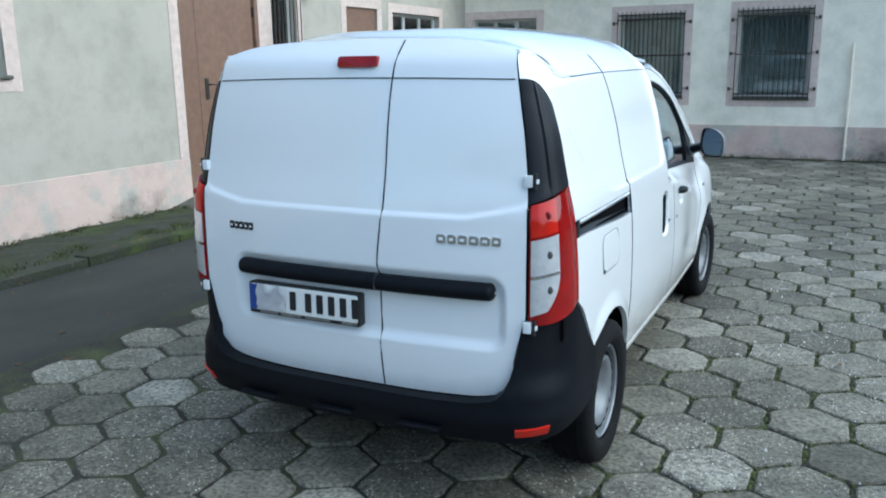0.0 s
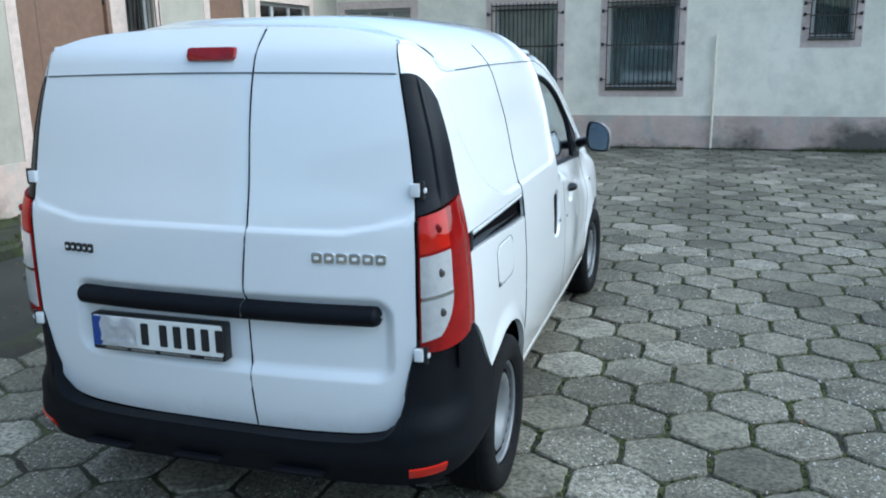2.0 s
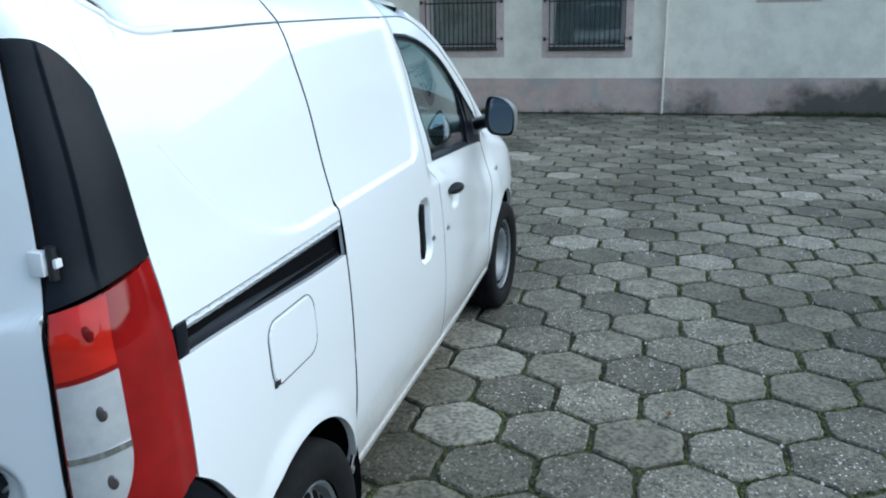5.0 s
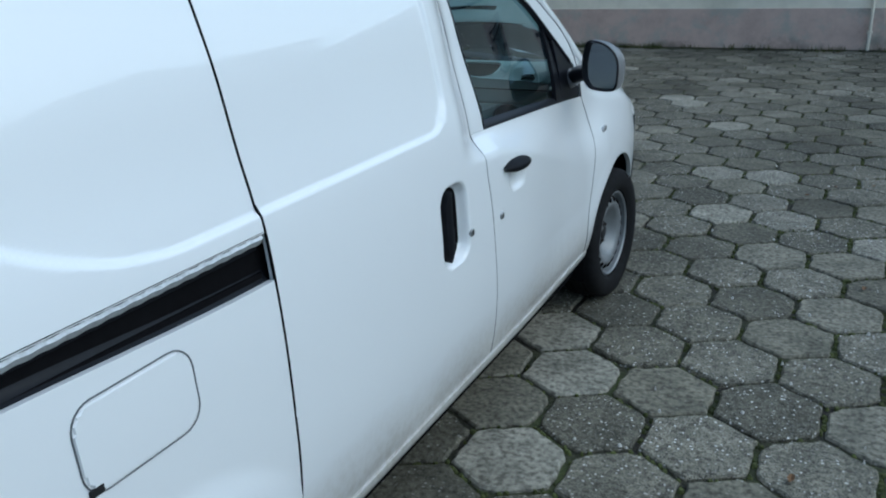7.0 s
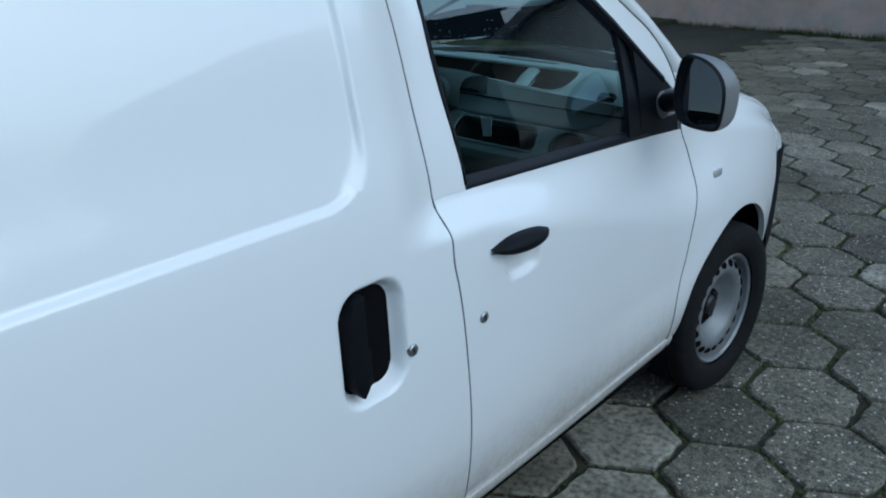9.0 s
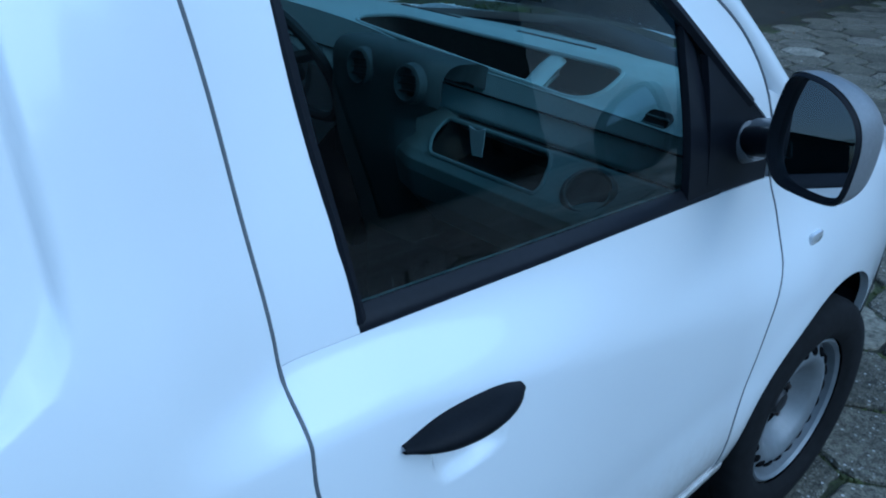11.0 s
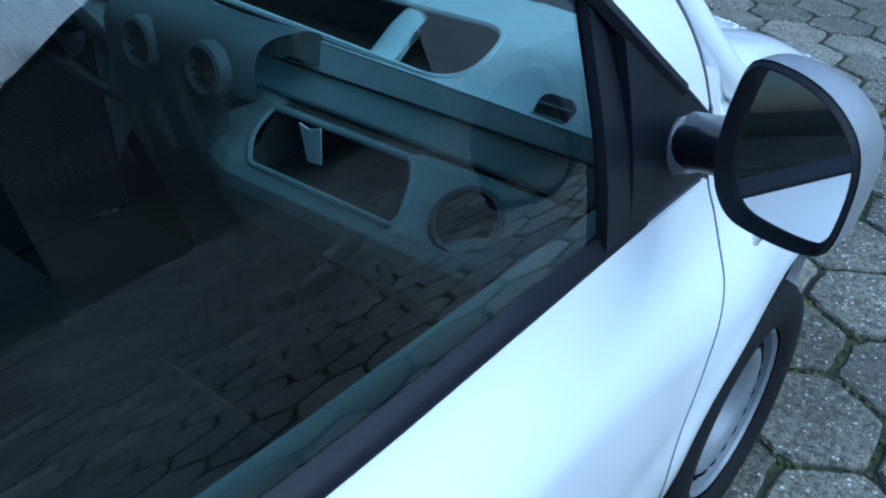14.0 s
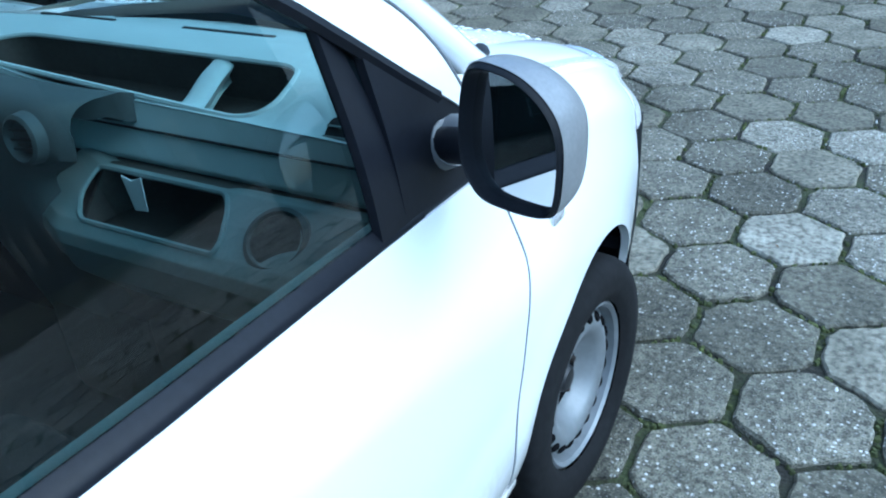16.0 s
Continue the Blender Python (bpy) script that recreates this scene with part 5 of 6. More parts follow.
    for x, y, z in ((0.120, 2.868, 1.113), (-0.045, 2.868, 1.117)):
        rv, m = round_vent("round_vent", x, y, z, 0.62, (0, -1, 0.12), "round air vent")
        for k in (-1, 0, 1):
            bm = box(-0.005, 0.003, -0.030, 0.030, 0.016 * k - 0.002, 0.016 * k + 0.002)
            bm.transform(m)
            part("vent_fin", bm, DASHDARK, rv)
    round_vent("cup_holder", 0.574, 2.925, 0.992, 0.80, (0.10, -0.62, 0.78), "round cup holder ring in the shelf", 0.005)

    def stack(u, v):
        y, z = polyline(STACK, v)
        right = 0.168 - 0.085 * step(1.085, 1.03, z)
        e = abs(2 * u - 1) ** 8
        return (right - (right + 0.20) * u, y + 0.05 * e, z - 0.020 * e)
    part("centre_stack", shell(stack, span(0, 1, 40, ((0.03, 0.03), (0.97, 0.03))), span(0, 1, 40), 0.05, (0, 3.2, 0.8)), DASHMID, dash, "grey centre stack with two round vents, darkened for shade")
    part("centre_console", box(-0.16, 0.16, 2.96, 3.3, 0.42, 0.70, 0.03), DASHDARK, van, "dark centre console")
    part("footwell_panel", box(-0.74, 0.68, 3.30, 3.34, 0.38, 0.95), DASHDARK, van)
    part("cabin_floor", box(-0.78, 0.78, 2.0, 3.38, 0.37, 0.40), DASHDARK, van)
    # steering wheel
    c, ax = Vector((-0.42, 2.92, 1.05)), Matrix.Rotation(radians(-62), 3, "X")
    ring = [c + ax @ Vector((0.185 * math.cos(2 * math.pi * k / 40), 0.185 * math.sin(2 * math.pi * k / 40), 0)) for k in range(40)]
    st = part("steering_wheel", tube(ring, 0.015, 8, True), DASHDARK, van, "dark steering wheel")
    for a in (-20, 200, 90 + 180):
        e = c + ax @ Vector((0.18 * math.cos(radians(a)), 0.18 * math.sin(radians(a)), 0))
        part("spoke", tube([c, (c + e) / 2, e], 0.018, 6), DASHDARK, st)
    bm = lathe([(0.0, 0.03), (0.05, 0.025), (0.065, 0.0), (0.06, -0.03)], 20)
    bmesh.ops.rotate(bm, verts=bm.verts, matrix=Matrix.Rotation(radians(-62), 3, "X") @ Matrix.Rotation(radians(-90), 3, "Y"))
    bmesh.ops.translate(bm, verts=bm.verts, vec=c)
    part("hub", bm, DASHDARK, st)
    # seats
    for x in (-0.38, 0.38):
        s = part("seat_cushion", box(x - 0.25, x + 0.25, 2.18, 2.68, 0.58, 0.72, 0.05, 3), SEAT, van, "dark cloth seat")
        part("seat_back", box(x - 0.24, x + 0.24, 2.06, 2.20, 0.68, 1.28, 0.05, 3), SEAT, s)
        part("head_rest", box(x - 0.13, x + 0.13, 2.06, 2.16, 1.31, 1.49, 0.04, 3), SEAT, s)
    # door cards
    for sx in (1, -1):
        def card(u, v):
            y = 2.17 + 1.0 * u
            z = 0.42 + (BELT(y) - 0.02 - 0.42) * v
            return (min(side(y, z) - 0.055, 0.775), y, z)
        dc = part("door_card", shell(card, span(0, 1, 16), span(0, 1, 14), 0.01, (1.6 if sx > 0 else 1.6, 2.6, 0.8), mirror=sx < 0), DASHDARK, van, "dark plastic door lining")
        # The far sill takes the shade-darkened grey, the near one the plain grey.
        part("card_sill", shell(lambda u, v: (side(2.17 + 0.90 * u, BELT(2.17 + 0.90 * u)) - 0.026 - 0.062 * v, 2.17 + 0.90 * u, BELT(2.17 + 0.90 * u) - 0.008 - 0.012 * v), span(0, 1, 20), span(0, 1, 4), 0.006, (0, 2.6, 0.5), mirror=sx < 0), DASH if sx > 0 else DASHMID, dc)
    part("rear_view_mirror", box(-0.12, 0.12, 2.76, 2.79, 1.52, 1.59, 0.012), INK, van, "black rear-view mirror")


build_rear_doors()
build_corners()
build_rear_bumper()
build_sides()
build_front()
build_roof()
build_inside_shell()
build_seams()
build_wheel(0.792, AXLE_R, 1)
build_wheel(0.792, AXLE_R, -1)
build_wheel(0.765, AXLE_F, 1, -3)
build_wheel(0.765, AXLE_F, -1, -3)
build_cabin()


# ---- the yard: walls ----
LEFT_X, FAR_Y = -5.45, 13.1


def wall_with_openings(name, along, a, b, z1, openings, place, material_, label, z0=0.0, depth=0.35):
    """A wall of blocks round its openings. along runs from a to b; place(s, d, z) gives the world point, d into the wall."""
    cuts = sorted({a, b} | {s for o in openings for s in o[:2]})
    bm = bmesh.new()

    def block(s0, s1, za, zb):
        vs = [bm.verts.new(place(s, d, z)) for s in (s0, s1) for d in (0, depth) for z in (za, zb)]
        for q in ((0, 1, 3, 2), (4, 6, 7, 5), (0, 4, 5, 1), (2, 3, 7, 6), (0, 2, 6, 4), (1, 5, 7, 3)):
            bm.faces.new([vs[i] for i in q])
    for s0, s1 in zip(cuts, cuts[1:]):
        holes = sorted((o[2], o[3]) for o in openings if o[0] <= s0 + 1e-6 and o[1] >= s1 - 1e-6)
        z = z0
        for h0, h1 in holes:
            if h0 > z:
                block(s0, s1, z, h0)
            z = h1
        if z < z1:
            block(s0, s1, z, z1)
    bmesh.ops.remove_doubles(bm, verts=bm.verts, dist=0.0005)
    bmesh.ops.recalc_face_normals(bm, faces=bm.faces[:])
    return tagged(link(name, bm, material_, False), label, "wall", kind="structure")


def left(s, d, z):
    return (LEFT_X - d, s, z)


def far(s, d, z):
    return (s, FAR_Y + d, z)


LEFT_OPEN = [(1.55, 2.70, 1.66, 3.1), (5.00, 6.47, 0.16, 2.75), (6.76, 7.32, 1.0, 2.9), (8.64, 9.58, 1.1, 2.62), (10.10, 11.90, 1.1, 2.60)]
FAR_OPEN = [(-5.28, -3.90, 1.1, 2.58), (-2.26, -1.08, 1.07, 2.57), (-0.135, 1.05, 1.055, 2.57), (3.20, 3.84, 1.87, 2.6), (4.9, 5.5, 1.87, 2.6)]
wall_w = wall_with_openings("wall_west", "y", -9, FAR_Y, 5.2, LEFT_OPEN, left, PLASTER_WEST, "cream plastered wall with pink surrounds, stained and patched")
wall_n = wall_with_openings("wall_north", "x", LEFT_X - 0.35, 9.4, 3.6, FAR_OPEN, far, PLASTER, "cream plastered wall with barred windows, stained")


def uneven_band(name, place, a, b, zt, seed, parent):
    """The pink plinth: a thin coat that stands proud, its top straight and its foot ragged."""
    bm = bmesh.new()
    n = int((b - a) / 0.12)
    rows = 7
    random.seed(seed)
    V = [[bm.verts.new(place(a + (b - a) * i / n, -0.014 + 0.008 * noise.noise((i * 0.7, j * 0.9, seed)) * (1 if j < rows else 0.2), zt * j / rows)) for j in range(rows + 1)] for i in range(n + 1)]
    for i in range(n):
        for j in range(rows):
            bm.faces.new([V[i][j], V[i + 1][j], V[i + 1][j + 1], V[i][j + 1]])
    top = [bm.verts.new(place(a + (b - a) * i / n, 0.002, zt + 0.004)) for i in range(n + 1)]
    for i in range(n):
        bm.faces.new([V[i][rows], V[i + 1][rows], top[i + 1], top[i]])
    bmesh.ops.recalc_face_normals(bm, faces=bm.faces[:])
    return part(name, bm, PLINTH, parent, "pink plaster plinth, flaking and blackened by damp")


uneven_band("plinth_coat", left, -9, 5.0, 0.63, 3, wall_w)
uneven_band("plinth_coat", left, 6.47, FAR_Y, 0.63, 5, wall_w)
uneven_band("plinth_coat", far, LEFT_X, 9.4, 0.57, 9, wall_n)


def surround(parent, place, s0, s1, z0, z1, w=0.15, foot=True):
    """A painted plaster border round an opening."""
    parts = [(s0 - w, s0, z0 - (w if foot else 0), z1 + w), (s1, s1 + w, z0 - (w if foot else 0), z1 + w), (s0, s1, z1, z1 + w)]
    if foot:
        parts.append((s0, s1, z0 - w, z0))
    for a, b, c, d in parts:
        bm = bmesh.new()
        vs = [bm.verts.new(place(s, e, z)) for s in (a, b) for e in (-0.008, 0.01) for z in (c, d)]
        for q in ((0, 1, 3, 2), (4, 6, 7, 5), (0, 4, 5, 1), (2, 3, 7, 6), (0, 2, 6, 4), (1, 5, 7, 3)):
            bm.faces.new([vs[i] for i in q])
        bmesh.ops.recalc_face_normals(bm, faces=bm.faces[:])
        part("surround_strip", bm, PINK, parent, "", False)


def slab(place, a, b, d0, d1, z0, z1, bevel=0.0):
    p, q = Vector(place(a, d0, z0)), Vector(place(b, d1, z1))
    return box(min(p.x, q.x), max(p.x, q.x), min(p.y, q.y), max(p.y, q.y), z0, z1, bevel, 1)


def window(name, place, s0, s1, z0, z1, bars=True, sashes=2, shutter=False):
    w = tagged(new(name), "white framed window behind an iron grille" if bars else "plain dark window in a plastered wall", "window", kind="structure")
    if shutter:
        tagged(w, "window closed by a brown painted panel")
        part("shutter", slab(place, s0, s1, 0.03, 0.07, z0, z1, 0.01), BROWN, w, "brown painted panel", False)
        surround(w, place, s0, s1, z0, z1)
        return w
    fr = 0.055
    for a, b, c, d in ((s0, s1, z0, z0 + fr), (s0, s1, z1 - fr, z1), (s0, s0 + fr, z0 + fr, z1 - fr), (s1 - fr, s1, z0 + fr, z1 - fr)):
        part("window_frame", slab(place, a, b, 0.10, 0.16, c, d, 0.006), FRAMEWOOD, w, "", False)
    for k in range(1, sashes):
        m = s0 + (s1 - s0) * k / sashes
        part("mullion", slab(place, m - 0.04, m + 0.04, 0.105, 0.155, z0 + fr, z1 - fr, 0.006), FRAMEWOOD, w, "", False)
    pn = part("pane", slab(place, s0 + fr, s1 - fr, 0.128, 0.132, z0 + fr, z1 - fr), DARKGLASS, w, "", False)
    pn.visible_shadow = False
    part("room_behind", slab(place, s0, s1, 0.33, 0.36, z0, z1), ROOM, w, "", False)
    part("window_sill", slab(place, s0 - 0.04, s1 + 0.04, -0.05, 0.10, z0 - 0.035, z0, 0.008), STONE, w, "", False)
    surround(w, place, s0, s1, z0, z1)
    if bars:
        g = part("grille_frame", slab(place, s0 - 0.03, s1 + 0.03, -0.085, -0.070, z0 + 0.06, z0 + 0.085), IRON, w, "dark iron grille", False)
        for zc in (z0 + 0.02, (z0 + z1) / 2, z1 - 0.10, z1 - 0.02):
            part("grille_rail", slab(place, s0 - 0.03, s1 + 0.03, -0.085, -0.072, zc - 0.012, zc + 0.012), IRON, g, "", False)
        n = max(6, int((s1 - s0) / 0.075))
        for k in range(n + 1):
            s = s0 - 0.02 + (s1 - s0 + 0.04) * k / n
            part("grille_bar", tube([place(s, -0.078, z0 + 0.0), place(s, -0.078, (z0 + z1) / 2), place(s, -0.078, z1 + 0.035)], 0.0085, 6), IRON, g)
        for s in (s0 - 0.11, s1 + 0.11):
            for zc in (z0 + 0.16, (z0 + z1) / 2 + 0.02, z1 - 0.16):
                part("grille_bolt", slab(place, s - 0.022, s + 0.022, -0.03, 0.0, zc - 0.03, zc + 0.03, 0.006), IRON, g, "", False)
                part("grille_stay", tube([place(s, -0.02, zc), place(s0 - 0.02 if s < s0 else s1 + 0.02, -0.078, zc)], 0.008, 6), IRON, g)
    return w


window("window_1", left, *LEFT_OPEN[0], bars=False)
window("window_2", left, *LEFT_OPEN[2], bars=True, sashes=1)
window("window_3", left, *LEFT_OPEN[3], shutter=True)
window("window_4", left, *LEFT_OPEN[4], bars=False, sashes=3)
window("window_5", far, *FAR_OPEN[0], bars=False, sashes=3)
window("window_6", far, *FAR_OPEN[1], sashes=1)
window("window_7", far, *FAR_OPEN[2], sashes=1)
window("window_8", far, *FAR_OPEN[3], sashes=1)
window("window_9", far, *FAR_OPEN[4], sashes=1)

# brown double door on the raised step
door = tagged(new("door_1"), "tall brown painted double door with a worn lever handle", "door", kind="structure")
part("door_frame", slab(left, 5.00, 5.07, -0.01, 0.20, 0.16, 2.75, 0.006), BROWN, door, "", False)
part("door_leaf", slab(left, 5.07, 5.305, 0.03, 0.08, 0.16, 2.72, 0.008), BROWN, door, "narrow brown door leaf", False)
part("door_leaf", slab(left, 5.312, 6.40, 0.035, 0.085, 0.16, 2.72, 0.008), BROWN, door, "wide brown door leaf", False)
part("door_frame", slab(left, 6.40, 6.47, -0.01, 0.20, 0.16, 2.75, 0.006), BROWN, door, "", False)
for z in (0.5, 1.3, 2.35):
    part("door_hinge", slab(left, 6.385, 6.415, 0.0, 0.05, z, z + 0.13, 0.006), IRON, door, "", False)
part("lock_plate", slab(left, 5.41, 5.47, 0.02, 0.037, 1.32, 1.58, 0.004), IRON, door, "worn iron lock plate", False)
part("door_handle", tube([(LEFT_X + 0.00, 5.44, 1.50), (LEFT_X + 0.055, 5.44, 1.505), (LEFT_X + 0.06, 5.50, 1.50), (LEFT_X + 0.055, 5.58, 1.475)], 0.010, 8), IRON, door, "bent iron lever handle")
for a, b in ((4.85, 4.998), (6.472, 6.62)):
    part("surround_strip", slab(left, a, b, -0.008, 0.01, 0.16, 2.95), PINK, door, "", False)
part("surround_strip", slab(left, 4.85, 6.62, -0.008, 0.01, 2.752, 2.95), PINK, door, "", False)

# drain pipe and a wall lamp
pipe = thing("drain_pipe", "thin cream-painted pipe fixed up the plastered wall", "pipe", at=(1.71, FAR_Y, 0))
part("pipe_run", tube([(0, -0.05, 0.0), (0, -0.05, 0.9), (0, -0.05, 1.96)], 0.022, 8), PLASTER, pipe)
for z in (0.25, 0.95, 1.6):
    part("pipe_clip", box(-0.035, 0.035, -0.075, -0.0, z - 0.015, z + 0.015, 0.004), PLASTER, pipe)
lamp = thing("wall_lamp", "small white bracket lamp on the plastered wall", "lamp", at=(LEFT_X, 7.55, 2.72))
part("bracket", box(0.0, 0.03, -0.04, 0.04, -0.06, 0.06, 0.008), FRAMEWOOD, lamp)
bm = bmesh.new()
bmesh.ops.create_uvsphere(bm, u_segments=16, v_segments=10, radius=0.07, matrix=Matrix.Translation((0.10, 0, 0.0)))
part("globe", bm, FRAMEWOOD, lamp)


# roofs above the walls
def roof_run(name, pts, label):
    bm = bmesh.new()
    vs = [bm.verts.new(p) for p in pts]
    bm.faces.new(vs)
    bmesh.ops.recalc_face_normals(bm, faces=bm.faces[:])
    bmesh.ops.solidify(bm, geom=bm.faces[:], thickness=0.12)
    return tagged(link(name, bm, ROOFTILE, False), label, "roof", kind="structure")


roof_run("roof_west", [(LEFT_X + 0.4, -9, 5.1), (LEFT_X + 0.4, FAR_Y - 0.4, 5.1), (-11, FAR_Y - 0.4, 8.0), (-11, -9, 8.0)], "dark tiled roof of the side building")
roof_run("roof_north", [(LEFT_X + 0.4, FAR_Y - 0.4, 3.5), (9.8, FAR_Y - 0.4, 3.5), (9.8, FAR_Y + 6, 5.6), (-11, FAR_Y + 6, 5.6)], "dark tiled roof of the end building")


# gabled building across the yard, seen in the van's paint and glass
def gabled_building(name, centre, az, width, depth, eave, ridge, label):
    m = Matrix.Translation((*centre, 0)) @ Matrix.Rotation(az, 4, "Z")
    b = thing(name, label, "building")
    b.matrix_world = m
    bm = prism([(-width / 2, -0.3), (width / 2, -0.3), (width / 2, eave), (0, ridge), (-width / 2, eave)], "y", 0, depth)
    part("wall", bm, SHADEDWALL, b, "", False)
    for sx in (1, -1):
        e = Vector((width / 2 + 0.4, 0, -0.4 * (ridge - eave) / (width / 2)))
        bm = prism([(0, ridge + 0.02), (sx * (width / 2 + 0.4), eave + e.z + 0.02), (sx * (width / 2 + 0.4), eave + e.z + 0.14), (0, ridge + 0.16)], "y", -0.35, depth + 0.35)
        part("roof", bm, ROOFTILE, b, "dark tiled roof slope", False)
    for x in (-width * 0.28, 0, width * 0.28):
        wn_ = part("window", box(x - 0.5, x + 0.5, -0.03, 0.02, 1.2, 2.5, 0.01), FRAMEWOOD, b, "", False)
        part("pane", box(x - 0.42, x + 0.42, -0.04, -0.031, 1.28, 2.42), DARKGLASS, wn_, "", False)
    ch = part("chimney", box(-0.4, 0.4, depth * 0.15, depth * 0.15 + 0.8, ridge - 0.4, ridge + 1.0, 0.02), SHADEDWALL, b, "", False)
    part("chimney_cap", box(-0.5, 0.5, depth * 0.15 - 0.1, depth * 0.15 + 0.9, ridge + 1.0, ridge + 1.12), ROOFTILE, ch, "", False)
    return b


def flat_building(name, p, q, depth, h0, h1, label, glazed=True):
    """A building whose front runs from p to q, its parapet from h0 to h1 high, its wall colour darkened for shade."""
    p, q = Vector((*p, 0)), Vector((*q, 0))
    ln = (q - p).length
    b = thing(name, label, "building")
    b.matrix_world = Matrix.Translation(p) @ Matrix.Rotation(math.atan2(q.y - p.y, q.x - p.x), 4, "Z")
    part("wall", prism([(0, -0.3), (ln, -0.3), (ln, h1), (0, h0)], "y", 0, depth), SHADEDWALL, b, "", False)
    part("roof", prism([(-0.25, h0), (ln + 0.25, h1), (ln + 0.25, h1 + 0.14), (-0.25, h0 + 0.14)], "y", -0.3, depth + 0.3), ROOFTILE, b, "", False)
    n = max(2, int(ln / 2.6))
    for k in range(n):
        x = ln * (k + 0.5) / n
        w = part("window", box(x - 0.5, x + 0.5, -0.03, 0.02, 1.1, 2.3, 0.01), IRON, b, "", False)
        if glazed:
            part("pane", box(x - 0.42, x + 0.42, -0.04, -0.031, 1.18, 2.22), DARKGLASS, w, "", False)
    return b


flat_building("yard_building", (18.6, 25.6), (13.1, 12.5), 1.4, 5.45, 5.7, "narrow rendered building with a flat roof beside the yard, walls darkened for shade")
flat_building("long_barn", (16.3, 13.2), (94.0, 29.3), 8.0, 6.27, 6.27, "long rendered barn running away from the yard, walls darkened for shade", False)
flat_building("low_shed", (15.6, 7.2), (14.6, -4.0), 4.0, 2.25, 2.05, "low shed along the far side of the yard, walls darkened for shade")
gabled_building("far_building", (14.0, 27.5), radians(-90), 14.5, 9.0, 4.6, 5.9, "rendered building with a low tiled gable, walls darkened for shade")
gabled_building("low_building", (15.0, -8.0), radians(-100), 10.0, 6.0, 2.6, 3.6, "low rendered outbuilding with a tiled roof, walls darkened for shade")
gabled_building("rear_building", (2.0, -16.0), radians(180), 14.0, 7.0, 3.2, 4.6, "grey rendered building across the yard")


# bare trees behind the roofs
def bare_tree(x, y, h, seed, label):
    random.seed(seed)
    t = thing("tree", label, "tree", "bare trees", at=(x, y, 0))
    part("trunk", tube([(0, 0, 0), (0.1, 0.05, h * 0.25), (0.0, 0.1, h * 0.5)], lambda k: 0.18 - 0.08 * k, 8), BARK, t)
    bm = bmesh.new()

    def limb(p, d, length, r, depth):
        pts = [p]
        q = p
        for k in range(3):
            d = (d + Vector((random.uniform(-0.25, 0.25), random.uniform(-0.25, 0.25), random.uniform(-0.05, 0.2)))).normalized()
            q = q + d * length / 3
            pts.append(q)
        sub = tube(pts, lambda k: r * (1 - 0.55 * k), 4)
        me = bpy.data.meshes.new("tmp")
        sub.to_mesh(me)
        sub.free()
        bm.from_mesh(me)
        bpy.data.meshes.remove(me)
        if depth:
            for _ in range(4):
                limb(pts[random.randint(1, 3)], (d + Vector((random.uniform(-1, 1), random.uniform(-1, 1), random.uniform(-0.2, 0.8)))).normalized(), length * 0.62, r * 0.5, depth - 1)
    for _ in range(8):
        limb(Vector((0, 0.1, h * random.uniform(0.35, 0.5))), Vector((random.uniform(-1, 1), random.uniform(-1, 1), 1.2)).normalized(), h * 0.33, 0.11, 3)
    part("crown", bm, BARK, t, "leafless crown of fine twigs", False)
    return t


for k, (x, y, h) in enumerate(((51.5, 22.0, 10.4), (66.0, 25.0, 10.6), (77.0, 27.5, 11.8), (88.0, 29.5, 12.4))):
    bare_tree(x, y, h, k + 1, "leafless tree standing behind the long barn")

# ---- ground ----
bm = bmesh.new()
bmesh.ops.create_grid(bm, x_segments=60, y_segments=60, size=400, matrix=Matrix.Translation((0, 0, -0.013)))
tagged(link("ground", bm, SOIL, False), "dark mossy soil under and between the pavers", "ground", kind="structure")

# asphalt apron, kerb and mossy strip along the west wall
bm = bmesh.new()
nx, ny = 14, 90
V = [[bm.verts.new((-4.16 + (1.62 + (0.05 * noise.noise((j * 0.35, 1, 1)) if i == nx else 0)) * i / nx, -9 + 22.0 * j / ny, 0.012 + 0.012 * noise.noise((i * 0.6, j * 0.4, 4)) - (0.03 if i == nx else 0))) for j in range(ny + 1)] for i in range(nx + 1)]
for i in range(nx):
    for j in range(ny):
        bm.faces.new([V[i][j], V[i + 1][j], V[i + 1][j + 1], V[i][j + 1]])
bmesh.ops.recalc_face_normals(bm, faces=bm.faces[:])
tagged(link("apron", bm, ASPHALT, True), "worn dark asphalt apron beside the pavers", "pavement", kind="structure")
kerb = tagged(new("kerb"), "mossy stone kerb along the wall", "kerb", kind="structure")
random.seed(11)
y = -9.0
while y < 12.6:
    ln = random.uniform(0.85, 1.1)
    bm = box(-4.36, -4.17, y, y + ln - 0.012, -0.05, 0.085 + random.uniform(-0.012, 0.012), 0.012)
    part("kerb_stone", bm, VERGE if random.random() < 0.9 else STONE, kerb)
    y += ln
bm = bmesh.new()
nx, ny = 12, 160
V = [[bm.verts.new((LEFT_X + 0.0 + 1.10 * i / nx, -9 + 22.1 * j / ny, 0.075 + 0.03 * noise.noise((i * 0.8, j * 0.5, 8)) + 0.02 * noise.noise((i * 2.1, j * 1.7, 3)))) for j in range(ny + 1)] for i in range(nx + 1)]
for i in range(nx):
    for j in range(ny):
        bm.faces.new([V[i][j], V[i + 1][j], V[i + 1][j + 1], V[i][j + 1]])
bmesh.ops.recalc_face_normals(bm, faces=bm.faces[:])
tagged(link("verge", bm, VERGE, True), "cracked concrete strip overgrown at the foot of the wall", "verge", kind="structure")


